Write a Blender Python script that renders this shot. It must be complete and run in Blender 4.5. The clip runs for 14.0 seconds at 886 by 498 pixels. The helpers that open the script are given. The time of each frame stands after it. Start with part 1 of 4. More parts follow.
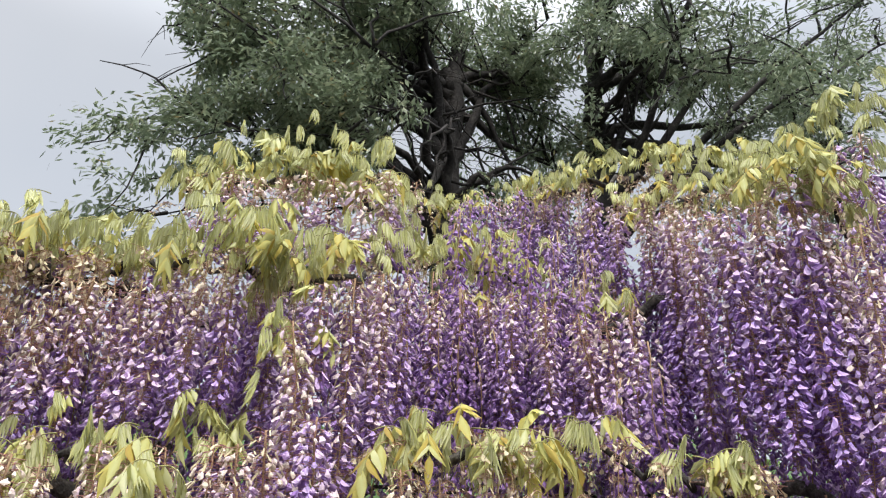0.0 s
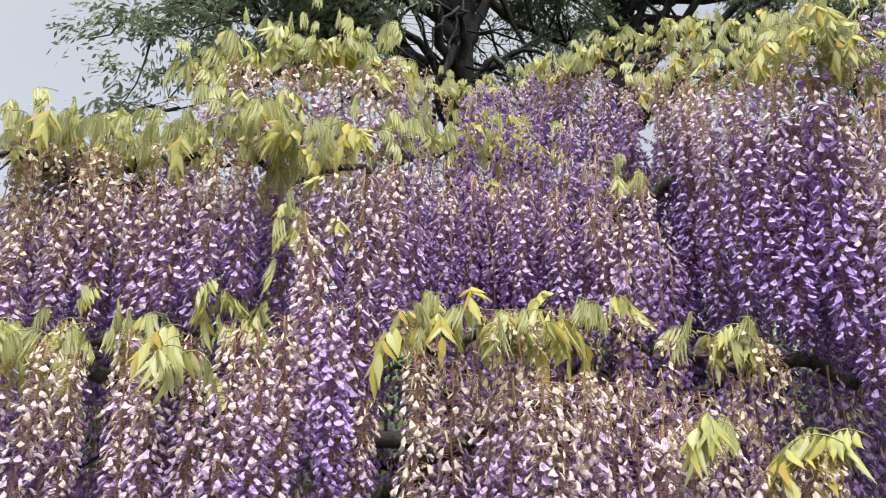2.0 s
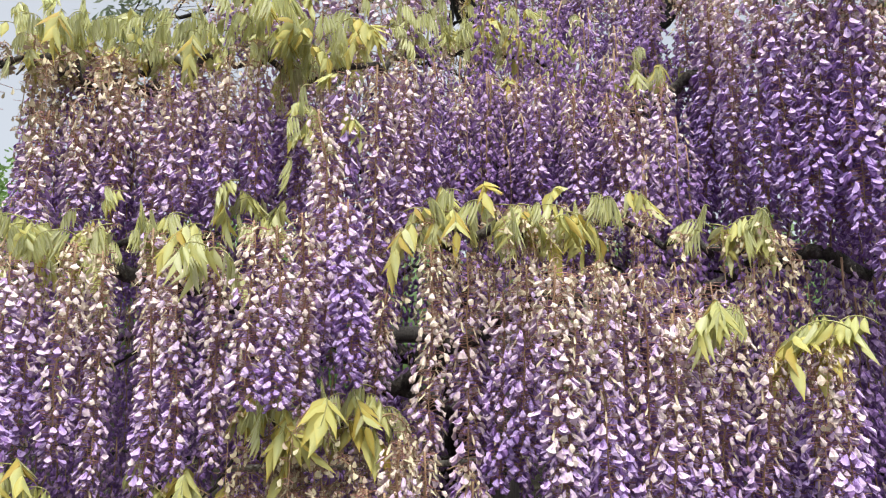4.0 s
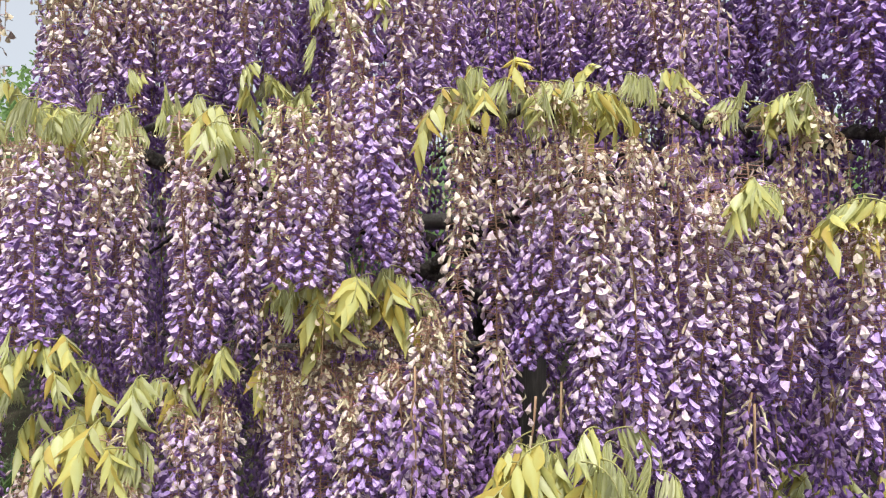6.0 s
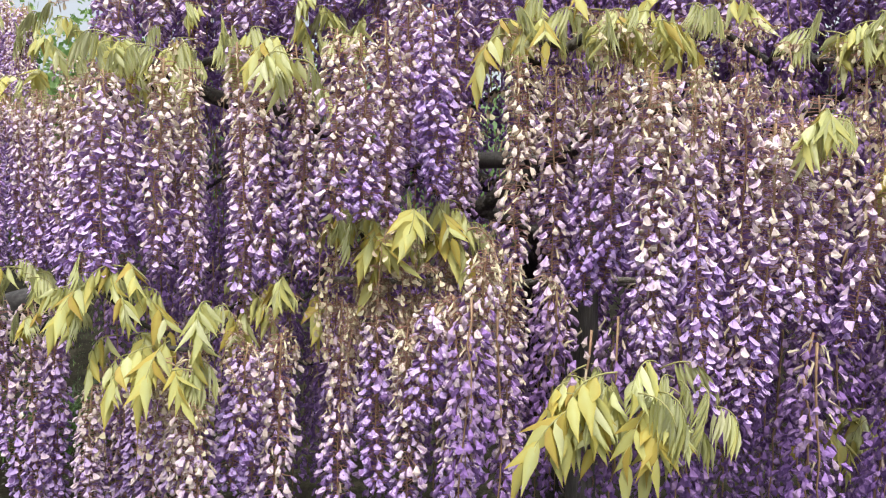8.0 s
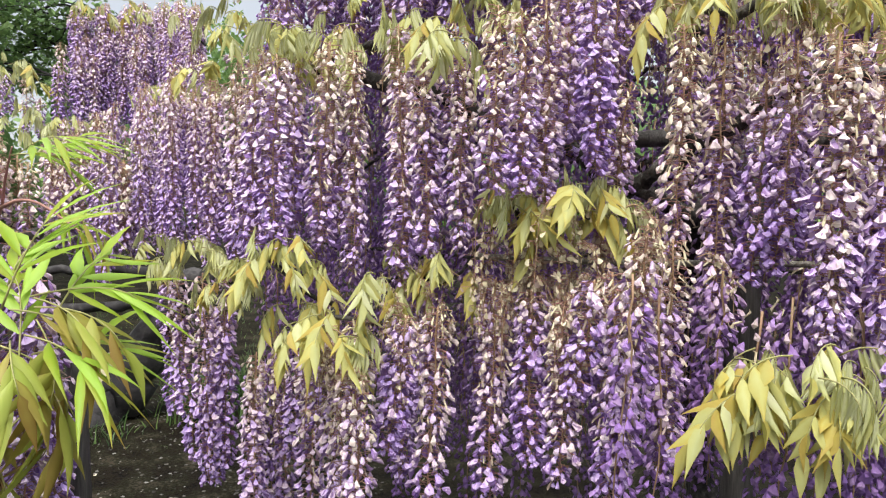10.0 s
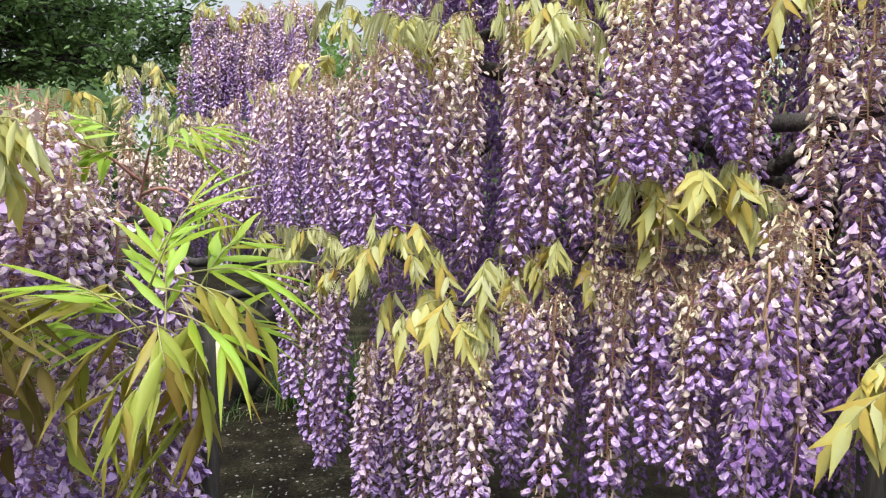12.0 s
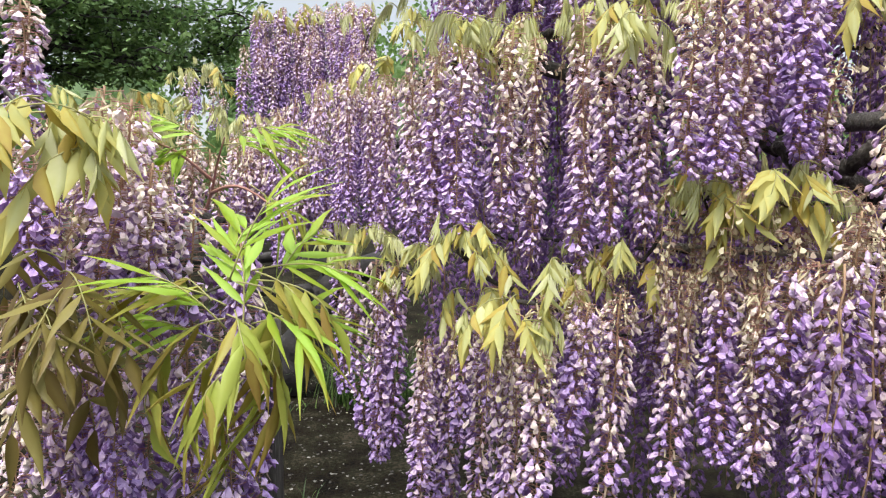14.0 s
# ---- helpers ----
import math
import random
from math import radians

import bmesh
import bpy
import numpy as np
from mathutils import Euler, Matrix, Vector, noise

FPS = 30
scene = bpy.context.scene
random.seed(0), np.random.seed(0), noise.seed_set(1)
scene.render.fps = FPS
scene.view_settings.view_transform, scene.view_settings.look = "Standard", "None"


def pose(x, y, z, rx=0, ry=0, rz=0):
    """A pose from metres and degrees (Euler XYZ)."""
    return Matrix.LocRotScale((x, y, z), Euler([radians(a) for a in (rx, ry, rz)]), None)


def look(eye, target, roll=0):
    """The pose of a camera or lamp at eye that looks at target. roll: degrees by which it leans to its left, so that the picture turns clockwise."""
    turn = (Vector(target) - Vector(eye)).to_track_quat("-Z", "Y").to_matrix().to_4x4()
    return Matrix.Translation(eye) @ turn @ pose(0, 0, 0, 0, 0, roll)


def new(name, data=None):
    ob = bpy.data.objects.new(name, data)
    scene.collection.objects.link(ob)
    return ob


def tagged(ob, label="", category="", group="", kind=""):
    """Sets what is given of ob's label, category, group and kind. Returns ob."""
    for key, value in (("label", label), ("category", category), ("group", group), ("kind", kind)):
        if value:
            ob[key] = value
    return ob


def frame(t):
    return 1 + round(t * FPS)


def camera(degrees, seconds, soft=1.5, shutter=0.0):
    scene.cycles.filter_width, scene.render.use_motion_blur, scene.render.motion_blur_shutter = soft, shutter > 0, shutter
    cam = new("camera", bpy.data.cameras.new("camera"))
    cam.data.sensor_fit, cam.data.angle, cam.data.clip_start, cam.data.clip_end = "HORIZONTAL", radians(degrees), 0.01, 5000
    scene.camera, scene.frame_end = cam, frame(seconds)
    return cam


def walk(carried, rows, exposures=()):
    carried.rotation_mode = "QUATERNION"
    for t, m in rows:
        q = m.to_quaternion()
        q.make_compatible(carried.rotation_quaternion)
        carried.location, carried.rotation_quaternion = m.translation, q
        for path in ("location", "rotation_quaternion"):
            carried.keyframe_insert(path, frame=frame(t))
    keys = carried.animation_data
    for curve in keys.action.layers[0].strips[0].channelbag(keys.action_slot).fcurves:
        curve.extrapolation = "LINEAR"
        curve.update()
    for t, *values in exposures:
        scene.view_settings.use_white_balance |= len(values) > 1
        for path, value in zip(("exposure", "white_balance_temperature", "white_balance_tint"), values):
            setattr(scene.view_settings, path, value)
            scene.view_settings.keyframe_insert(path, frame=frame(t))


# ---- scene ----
cam = camera(64.0, 14.0, soft=1.2)

PATH = [
    (0, (0.069, 0.06, 1.611), (0.913, 1.686, 2.412), 1.9),
    (0.5, (0.074, 0.061, 1.61), (0.922, 1.716, 2.345), 1.7),
    (1, (0.075, 0.055, 1.609), (0.923, 1.741, 2.269), 1.3),
    (1.5, (0.074, 0.047, 1.606), (0.926, 1.759, 2.193), 1.1),
    (2, (0.08, 0.043, 1.603), (0.931, 1.78, 2.109), 0.8),
    (4.3, (0.088, 0.028, 1.575), (0.906, 1.842, 1.78), 0.2),
    (4.5, (0.086, 0.03, 1.574), (0.904, 1.848, 1.742), 0.1),
    (5, (0.09, 0.038, 1.556), (0.891, 1.868, 1.652), 0.2),
    (5.5, (0.09, 0.038, 1.547), (0.868, 1.88, 1.586), 0.1),
    (6, (0.092, 0.042, 1.538), (0.848, 1.893, 1.52), 0.2),
    (6.5, (0.086, 0.048, 1.528), (0.834, 1.901, 1.462), 0.4),
    (7, (0.081, 0.053, 1.515), (0.813, 1.911, 1.404), 0.7),
    (7.2, (0.081, 0.053, 1.514), (0.802, 1.914, 1.387), 0.7),
    (9.3, (0.029, 0.058, 1.484), (0.473, 2.0, 1.31), 1.1),
    (9.5, (0.026, 0.059, 1.483), (0.429, 2.01, 1.306), 1.0),
    (10, (0.017, 0.058, 1.477), (0.318, 2.027, 1.295), 0.8),
    (10.5, (0.004, 0.061, 1.466), (0.228, 2.04, 1.288), 0.8),
    (11, (-0.007, 0.062, 1.466), (0.137, 2.048, 1.278), 0.6),
    (11.5, (-0.017, 0.063, 1.465), (0.074, 2.051, 1.27), 0.6),
    (12, (-0.026, 0.067, 1.459), (0.011, 2.058, 1.264), 0.6),
    (12.5, (-0.038, 0.059, 1.46), (-0.04, 2.049, 1.262), 0.7),
    (13, (-0.057, 0.056, 1.457), (-0.086, 2.047, 1.262), 0.8),
    (13.5, (-0.062, 0.055, 1.455), (-0.117, 2.045, 1.261), 0.9),
    (14, (-0.067, 0.05, 1.457), (-0.148, 2.038, 1.26), 0.8),
]
walk(cam, [(t, look(eye, target, roll)) for t, eye, target, roll in PATH],
     exposures=((0, 1.08), (2.2, 1.11), (4.5, 1.15), (9.5, 1.19), (14, 1.23)))
# ---- world, sun and exposure: a bright overcast sky ----
world = bpy.data.worlds.new("sky")
scene.world = world
world.use_nodes = True
wn, wl = world.node_tree.nodes, world.node_tree.links
sky = wn.new("ShaderNodeTexSky")
sky.sky_type = "NISHITA"
sky.sun_disc = False
sky.sun_elevation, sky.sun_rotation = radians(58), radians(203)
coord = wn.new("ShaderNodeTexCoord")
clouds = wn.new("ShaderNodeTexNoise")
clouds.inputs["Scale"].default_value, clouds.inputs["Detail"].default_value = 2.2, 3
ramp = wn.new("ShaderNodeValToRGB")
ramp.color_ramp.elements[0].color, ramp.color_ramp.elements[0].position = (0.83, 0.88, 0.96, 1), 0.3
ramp.color_ramp.elements[1].color, ramp.color_ramp.elements[1].position = (0.97, 0.99, 1.03, 1), 0.7
# an overcast sky grows brighter towards the zenith
parts = wn.new("ShaderNodeSeparateXYZ")
lift = wn.new("ShaderNodeMapRange")
lift.interpolation_type = "SMOOTHSTEP"
for key, value in (("From Min", 0.56), ("From Max", 1.0), ("To Min", 3.0), ("To Max", 18.5)):
    lift.inputs[key].default_value = value
scaled = wn.new("ShaderNodeVectorMath")
scaled.operation = "SCALE"
mixer = wn.new("ShaderNodeMix")
mixer.data_type = "RGBA"
mixer.inputs[0].default_value = 0.88
wl.new(coord.outputs["Generated"], clouds.inputs["Vector"])
wl.new(clouds.outputs["Fac"], ramp.inputs["Fac"])
wl.new(sky.outputs["Color"], mixer.inputs[6])
wl.new(coord.outputs["Generated"], parts.inputs[0])
wl.new(parts.outputs["Z"], lift.inputs["Value"])
wl.new(ramp.outputs["Color"], scaled.inputs[0])
wl.new(lift.outputs[0], scaled.inputs["Scale"])
wl.new(scaled.outputs[0], mixer.inputs[7])
wl.new(mixer.outputs[2], wn["Background"].inputs["Color"])
wn["Background"].inputs["Strength"].default_value = 0.115
sun = new("sun", bpy.data.lights.new("sun", "SUN"))
sun.data.energy, sun.data.angle, sun.data.color = 1.5, radians(30), (1, 0.93, 0.85)
sun.matrix_world = look((-3, -7, 12), (0, 0, 0))


# ---- materials ----
def material(name):
    m = bpy.data.materials.new(name)
    m.use_nodes = True
    n, l = m.node_tree.nodes, m.node_tree.links
    return m, n, l, n["Principled BSDF"]


def ramp_node(n, stops):
    r = n.new("ShaderNodeValToRGB")
    e = r.color_ramp.elements
    while len(e) < len(stops):
        e.new(0.5)
    for k, (p, c) in enumerate(stops):
        e[k].position, e[k].color = p, (*c, 1)
    return r


def thin(n, l, bsdf, colour, amount):
    """Let some light pass through a petal or a leaf."""
    t = n.new("ShaderNodeBsdfTranslucent")
    mx = n.new("ShaderNodeMixShader")
    mx.inputs[0].default_value = amount
    l.new(colour, t.inputs["Color"])
    l.new(bsdf.outputs[0], mx.inputs[1])
    l.new(t.outputs[0], mx.inputs[2])
    l.new(mx.outputs[0], n["Material Output"].inputs["Surface"])


def organ(name, stops, wobble, through_light, rough=0.6, scale=90.0, object_shift=0.08):
    """Petals and leaves: a ramp over each piece's own age or tone, shifted a little per plant part and mottled."""
    m, n, l, b = material(name)
    at = n.new("ShaderNodeAttribute")
    at.attribute_name = "tone"
    info = n.new("ShaderNodeObjectInfo")
    tex = n.new("ShaderNodeTexNoise")
    tex.inputs["Scale"].default_value = scale
    tc = n.new("ShaderNodeTexCoord")
    l.new(tc.outputs["Object"], tex.inputs["Vector"])
    a = n.new("ShaderNodeMath")
    a.operation = "MULTIPLY_ADD"
    l.new(tex.outputs["Fac"], a.inputs[0])
    a.inputs[1].default_value = wobble
    l.new(at.outputs["Fac"], a.inputs[2])
    o = n.new("ShaderNodeMath")
    o.operation = "MULTIPLY_ADD"
    l.new(info.outputs["Random"], o.inputs[0])
    o.inputs[1].default_value = object_shift
    l.new(a.outputs[0], o.inputs[2])
    sub = n.new("ShaderNodeMath")
    sub.operation = "SUBTRACT"
    l.new(o.outputs[0], sub.inputs[0])
    sub.inputs[1].default_value = (wobble + object_shift) / 2
    r = ramp_node(n, stops)
    l.new(sub.outputs[0], r.inputs["Fac"])
    l.new(r.outputs["Color"], b.inputs["Base Color"])
    b.inputs["Roughness"].default_value = rough
    b.inputs["Specular IOR Level"].default_value = 0.3
    thin(n, l, b, r.outputs["Color"], through_light)
    return m


PETAL = organ("standard_petal", [(0.0, (0.52, 0.36, 0.78)), (0.22, (0.66, 0.49, 0.81)), (0.45, (0.78, 0.61, 0.75)),
                                 (0.7, (0.84, 0.71, 0.67)), (1.0, (0.81, 0.70, 0.55))], 0.22, 0.12)
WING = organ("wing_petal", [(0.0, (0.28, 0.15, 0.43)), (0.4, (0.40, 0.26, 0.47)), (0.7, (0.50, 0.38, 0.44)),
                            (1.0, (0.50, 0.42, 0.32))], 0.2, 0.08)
WILTED = organ("wilted_petal", [(0.0, (0.36, 0.27, 0.24)), (0.5, (0.62, 0.52, 0.36)), (1.0, (0.80, 0.73, 0.50))], 0.3, 0.15)
STALK = organ("flower_stalk", [(0.0, (0.42, 0.20, 0.19)), (0.5, (0.36, 0.22, 0.14)), (1.0, (0.34, 0.33, 0.13))], 0.3, 0.0)
LEAF = organ("young_leaf", [(0.0, (0.45, 0.31, 0.08)), (0.3, (0.56, 0.47, 0.11)), (0.5, (0.56, 0.54, 0.18)),
                            (0.75, (0.57, 0.59, 0.26)), (1.0, (0.68, 0.69, 0.42))], 0.25, 0.35, 0.55, 60)
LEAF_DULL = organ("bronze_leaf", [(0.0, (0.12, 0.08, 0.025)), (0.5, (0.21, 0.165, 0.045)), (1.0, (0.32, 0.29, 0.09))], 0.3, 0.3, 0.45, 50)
LEAF_OLIVE = organ("olive_leaf", [(0.0, (0.30, 0.19, 0.05)), (0.45, (0.38, 0.33, 0.07)), (1.0, (0.40, 0.47, 0.09))], 0.3, 0.35, 0.4, 40)
LEAF_FRESH = organ("fresh_leaf", [(0.0, (0.40, 0.30, 0.05)), (0.35, (0.38, 0.43, 0.05)), (0.65, (0.33, 0.50, 0.05)),
                                  (1.0, (0.42, 0.62, 0.10))], 0.2, 0.45, 0.35, 40)
EVERGREEN = organ("evergreen_leaf", [(0.0, (0.12, 0.16, 0.10)), (0.5, (0.25, 0.31, 0.20)), (0.9, (0.34, 0.38, 0.24)),
                                     (1.0, (0.30, 0.22, 0.08))], 0.3, 0.35, 0.3, 3)
BROADLEAF = organ("broadleaf", [(0.0, (0.07, 0.14, 0.05)), (0.5, (0.15, 0.25, 0.08)), (1.0, (0.24, 0.36, 0.12))], 0.3, 0.35, 0.45, 3)
GRASSY = organ("grass_blade", [(0.0, (0.02, 0.05, 0.012)), (0.6, (0.06, 0.12, 0.025)), (1.0, (0.15, 0.22, 0.06))], 0.3, 0.25, 0.45, 20)


def surface(name, stops, scale, detail=6.0, rough=0.85, bump=0.4, stretch=(1, 1, 1), fine=6.0):
    m, n, l, b = material(name)
    tc = n.new("ShaderNodeTexCoord")
    mp = n.new("ShaderNodeMapping")
    mp.inputs["Scale"].default_value = stretch
    l.new(tc.outputs["Object"], mp.inputs["Vector"])
    big, small = n.new("ShaderNodeTexNoise"), n.new("ShaderNodeTexNoise")
    big.inputs["Scale"].default_value, big.inputs["Detail"].default_value = scale, detail
    small.inputs["Scale"].default_value, small.inputs["Detail"].default_value = scale * fine, detail
    for t in (big, small):
        l.new(mp.outputs[0], t.inputs["Vector"])
    mx = n.new("ShaderNodeMix")
    mx.inputs[0].default_value = 0.45
    l.new(big.outputs["Fac"], mx.inputs[2])
    l.new(small.outputs["Fac"], mx.inputs[3])
    r = ramp_node(n, stops)
    l.new(mx.outputs[0], r.inputs["Fac"])
    l.new(r.outputs["Color"], b.inputs["Base Color"])
    bp = n.new("ShaderNodeBump")
    bp.inputs["Strength"].default_value, bp.inputs["Distance"].default_value = bump, 0.02
    l.new(mx.outputs[0], bp.inputs["Height"])
    l.new(bp.outputs[0], b.inputs["Normal"])
    b.inputs["Roughness"].default_value = rough
    return m


BARK = surface("vine_bark", [(0.35, (0.012, 0.010, 0.008)), (0.52, (0.055, 0.047, 0.04)), (0.68, (0.19, 0.175, 0.155))], 22, bump=1.0, stretch=(1, 1, 0.6), fine=4)
TWIG = surface("grey_twig", [(0.3, (0.14, 0.12, 0.09)), (0.7, (0.38, 0.36, 0.3))], 40, bump=0.6)
TREE_BARK = surface("tree_bark", [(0.35, (0.009, 0.008, 0.008)), (0.52, (0.028, 0.025, 0.024)), (0.68, (0.085, 0.077, 0.072))], 5, bump=0.8)
POST_WOOD = surface("weathered_post", [(0.3, (0.04, 0.037, 0.034)), (0.5, (0.09, 0.083, 0.075)), (0.75, (0.18, 0.165, 0.15))], 8, rough=0.9, bump=0.5, stretch=(6, 6, 0.5))
CUT_WOOD = surface("cut_wood", [(0.3, (0.30, 0.29, 0.26)), (0.7, (0.55, 0.53, 0.48))], 20, bump=0.4)
# the earth's browns are darkened throughout, carrying the vines' shade in the colour
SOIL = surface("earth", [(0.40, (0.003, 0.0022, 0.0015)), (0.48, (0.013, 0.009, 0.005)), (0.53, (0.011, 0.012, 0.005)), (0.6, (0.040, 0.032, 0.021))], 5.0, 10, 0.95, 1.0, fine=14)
PEBBLE = organ("pebble", [(0.0, (0.05, 0.045, 0.04)), (0.6, (0.14, 0.13, 0.115)), (1.0, (0.3, 0.28, 0.25))], 0.3, 0.0, 0.9, 40)
SOIL.node_tree.nodes["Principled BSDF"].inputs["Specular IOR Level"].default_value = 0.1
STONE = surface("pale_stone", [(0.3, (0.42, 0.38, 0.22)), (0.7, (0.66, 0.60, 0.38))], 6, bump=0.4)


# ---- mesh helpers ----
class Sheet:
    """Collects vertices, faces, material numbers and a tone for each vertex."""

    def __init__(self):
        self.v, self.f, self.m, self.t, self.n = [], [], [], [], 0

    def add(self, verts, faces, mat=0, tone=0.5):
        verts = np.asarray(verts, float)
        self.v.append(verts)
        self.f.extend([tuple(i + self.n for i in f) for f in faces])
        self.m.extend([mat] * len(faces))
        self.t.append(np.clip(np.broadcast_to(tone, len(verts)), 0, 1).astype(float))
        self.n += len(verts)

    def tube(self, pts, radii, sides=5, mat=0, tone=0.5, knobs=0.0, caps=True):
        pts = np.asarray(pts, float)
        k = len(pts)
        radii = np.broadcast_to(radii, k)
        tang = np.gradient(pts, axis=0)
        tang /= np.linalg.norm(tang, axis=1)[:, None] + 1e-9
        up = np.array([0.31, 0.95, 0.12]) if abs(tang[0, 2]) > 0.6 else np.array([0.0, 0, 1])
        a = np.cross(tang, up)
        a /= np.linalg.norm(a, axis=1)[:, None] + 1e-9
        b = np.cross(tang, a)
        ang = np.arange(sides) * 2 * np.pi / sides
        r = radii[:, None] * (1 + knobs * np.random.uniform(-1, 1, (k, sides)))
        ring = pts[:, None] + r[..., None] * (np.cos(ang)[None, :, None] * a[:, None] + np.sin(ang)[None, :, None] * b[:, None])
        faces = [(i * sides + j, i * sides + (j + 1) % sides, (i + 1) * sides + (j + 1) % sides, (i + 1) * sides + j)
                 for i in range(k - 1) for j in range(sides)]
        if caps:
            faces += [tuple(range(sides))[::-1], tuple((k - 1) * sides + j for j in range(sides))]
        self.add(ring.reshape(-1, 3), faces, mat, tone)

    def mesh(self, name, mats, smooth=True):
        me = bpy.data.meshes.new(name)
        me.from_pydata(np.concatenate(self.v).tolist(), [], self.f)
        for m in mats:
            me.materials.append(m)
        me.polygons.foreach_set("material_index", self.m)
        me.polygons.foreach_set("use_smooth", [smooth] * len(self.f))
        me.attributes.new("tone", "FLOAT", "POINT").data.foreach_set("value", np.concatenate(self.t))
        me.update()
        return me


def part(name, mesh, parent, m=None, label=""):
    ob = new(name, mesh)
    ob.parent = parent
    if m is not None:
        ob.matrix_basis = m
    if label:
        tagged(ob, label)
    return ob


def turn(rx=0.0, ry=0.0, rz=0.0):
    return np.array(Euler((rx, ry, rz)).to_matrix())


def bent(points, n, wobble=0.0):
    """A smooth line of n points through the given ones (Catmull-Rom), a little uneven."""
    p = np.asarray(points, float)
    p = np.vstack([2 * p[0] - p[1], p, 2 * p[-1] - p[-2]])
    out = []
    for u in np.linspace(0, len(p) - 3 - 1e-6, n):
        i, f = int(u), u - int(u)
        a, b, c, d = p[i:i + 4]
        out.append(0.5 * (2 * b + (c - a) * f + (2 * a - 5 * b + 4 * c - d) * f * f + (3 * b - a - 3 * c + d) * f ** 3))
    out = np.array(out)
    return out + np.random.normal(0, wobble, out.shape) if wobble else out


# ---- flowers ----
def hood_grid(across, down):
    """The standard petal folded over its flower: an apex, then rows that widen to two soft lobes."""
    rows, tones = [(0, 0, 0.001)], [-0.22]
    for u in down:
        w = 0.0122 * (0.12 + 0.88 * u ** 0.65)
        for v in across:
            a = abs(v)
            x = 0.0135 * math.sin(u * 1.35) - 0.0048 * a ** 2.0 * (1 - 0.5 * u) + 0.0012 * math.sin(9 * v + 5 * u)
            z = -0.0200 * u ** 1.35 - 0.0030 * a ** 2 * (1 - u) + 0.0048 * a ** 2 * u ** 3
            rows.append((x, w * v, z))
            tones.append(-0.18 + 0.25 * u + 0.06 * a)
    n = len(across)
    faces = [(0, 1 + k, 2 + k) for k in range(n - 1)]
    faces += [(1 + r * n + k, 1 + (r + 1) * n + k, 2 + (r + 1) * n + k, 2 + r * n + k) for r in range(len(down) - 1) for k in range(n - 1)]
    return np.array(rows), faces, np.array(tones)


HOOD, HOOD_F, HOOD_T = hood_grid((-1, -0.35, 0.35, 1), (0.34, 1.0))
HOOD_FINE, HOOD_FINE_F, HOOD_FINE_T = hood_grid((-1, -0.55, 0, 0.55, 1), (0.2, 0.5, 0.8, 1.0))


def bud_grid(sides, rings):
    """A flower folded into a small hanging wedge: a point at its stem, rings that swell and flare, a blunt tip."""
    rows, tones = [(0, 0, 0)], [-0.28]
    for u, wide, deep in rings:
        for k in range(sides):
            a = 2 * math.pi * k / sides
            out = math.cos(a)
            rows.append((0.0105 * math.sin(1.35 * u) + deep * out, wide * math.sin(a), -0.0185 * u ** 1.15 + 0.0022 * out * u))
            tones.append(-0.16 + 0.24 * u + 0.10 * out)
    rows.append((0.0098, 0, -0.0215))
    tones.append(0.10)
    faces = [(0, 1 + k, 1 + (k + 1) % sides) for k in range(sides)]
    for r in range(len(rings) - 1):
        b = 1 + r * sides
        faces += [(b + k, b + sides + k, b + sides + (k + 1) % sides, b + (k + 1) % sides) for k in range(sides)]
    b, end = 1 + (len(rings) - 1) * sides, len(rows) - 1
    faces += [(b + k, end, b + (k + 1) % sides) for k in range(sides)]
    return np.array(rows), faces, np.array(tones)


BUD, BUD_F, BUD_T = bud_grid(4, ((0.38, 0.0044, 0.0036), (0.82, 0.0083, 0.0036)))
BUD_FINE, BUD_FINE_F, BUD_FINE_T = bud_grid(6, ((0.22, 0.0034, 0.0030), (0.50, 0.0060, 0.0044), (0.85, 0.0086, 0.0036)))


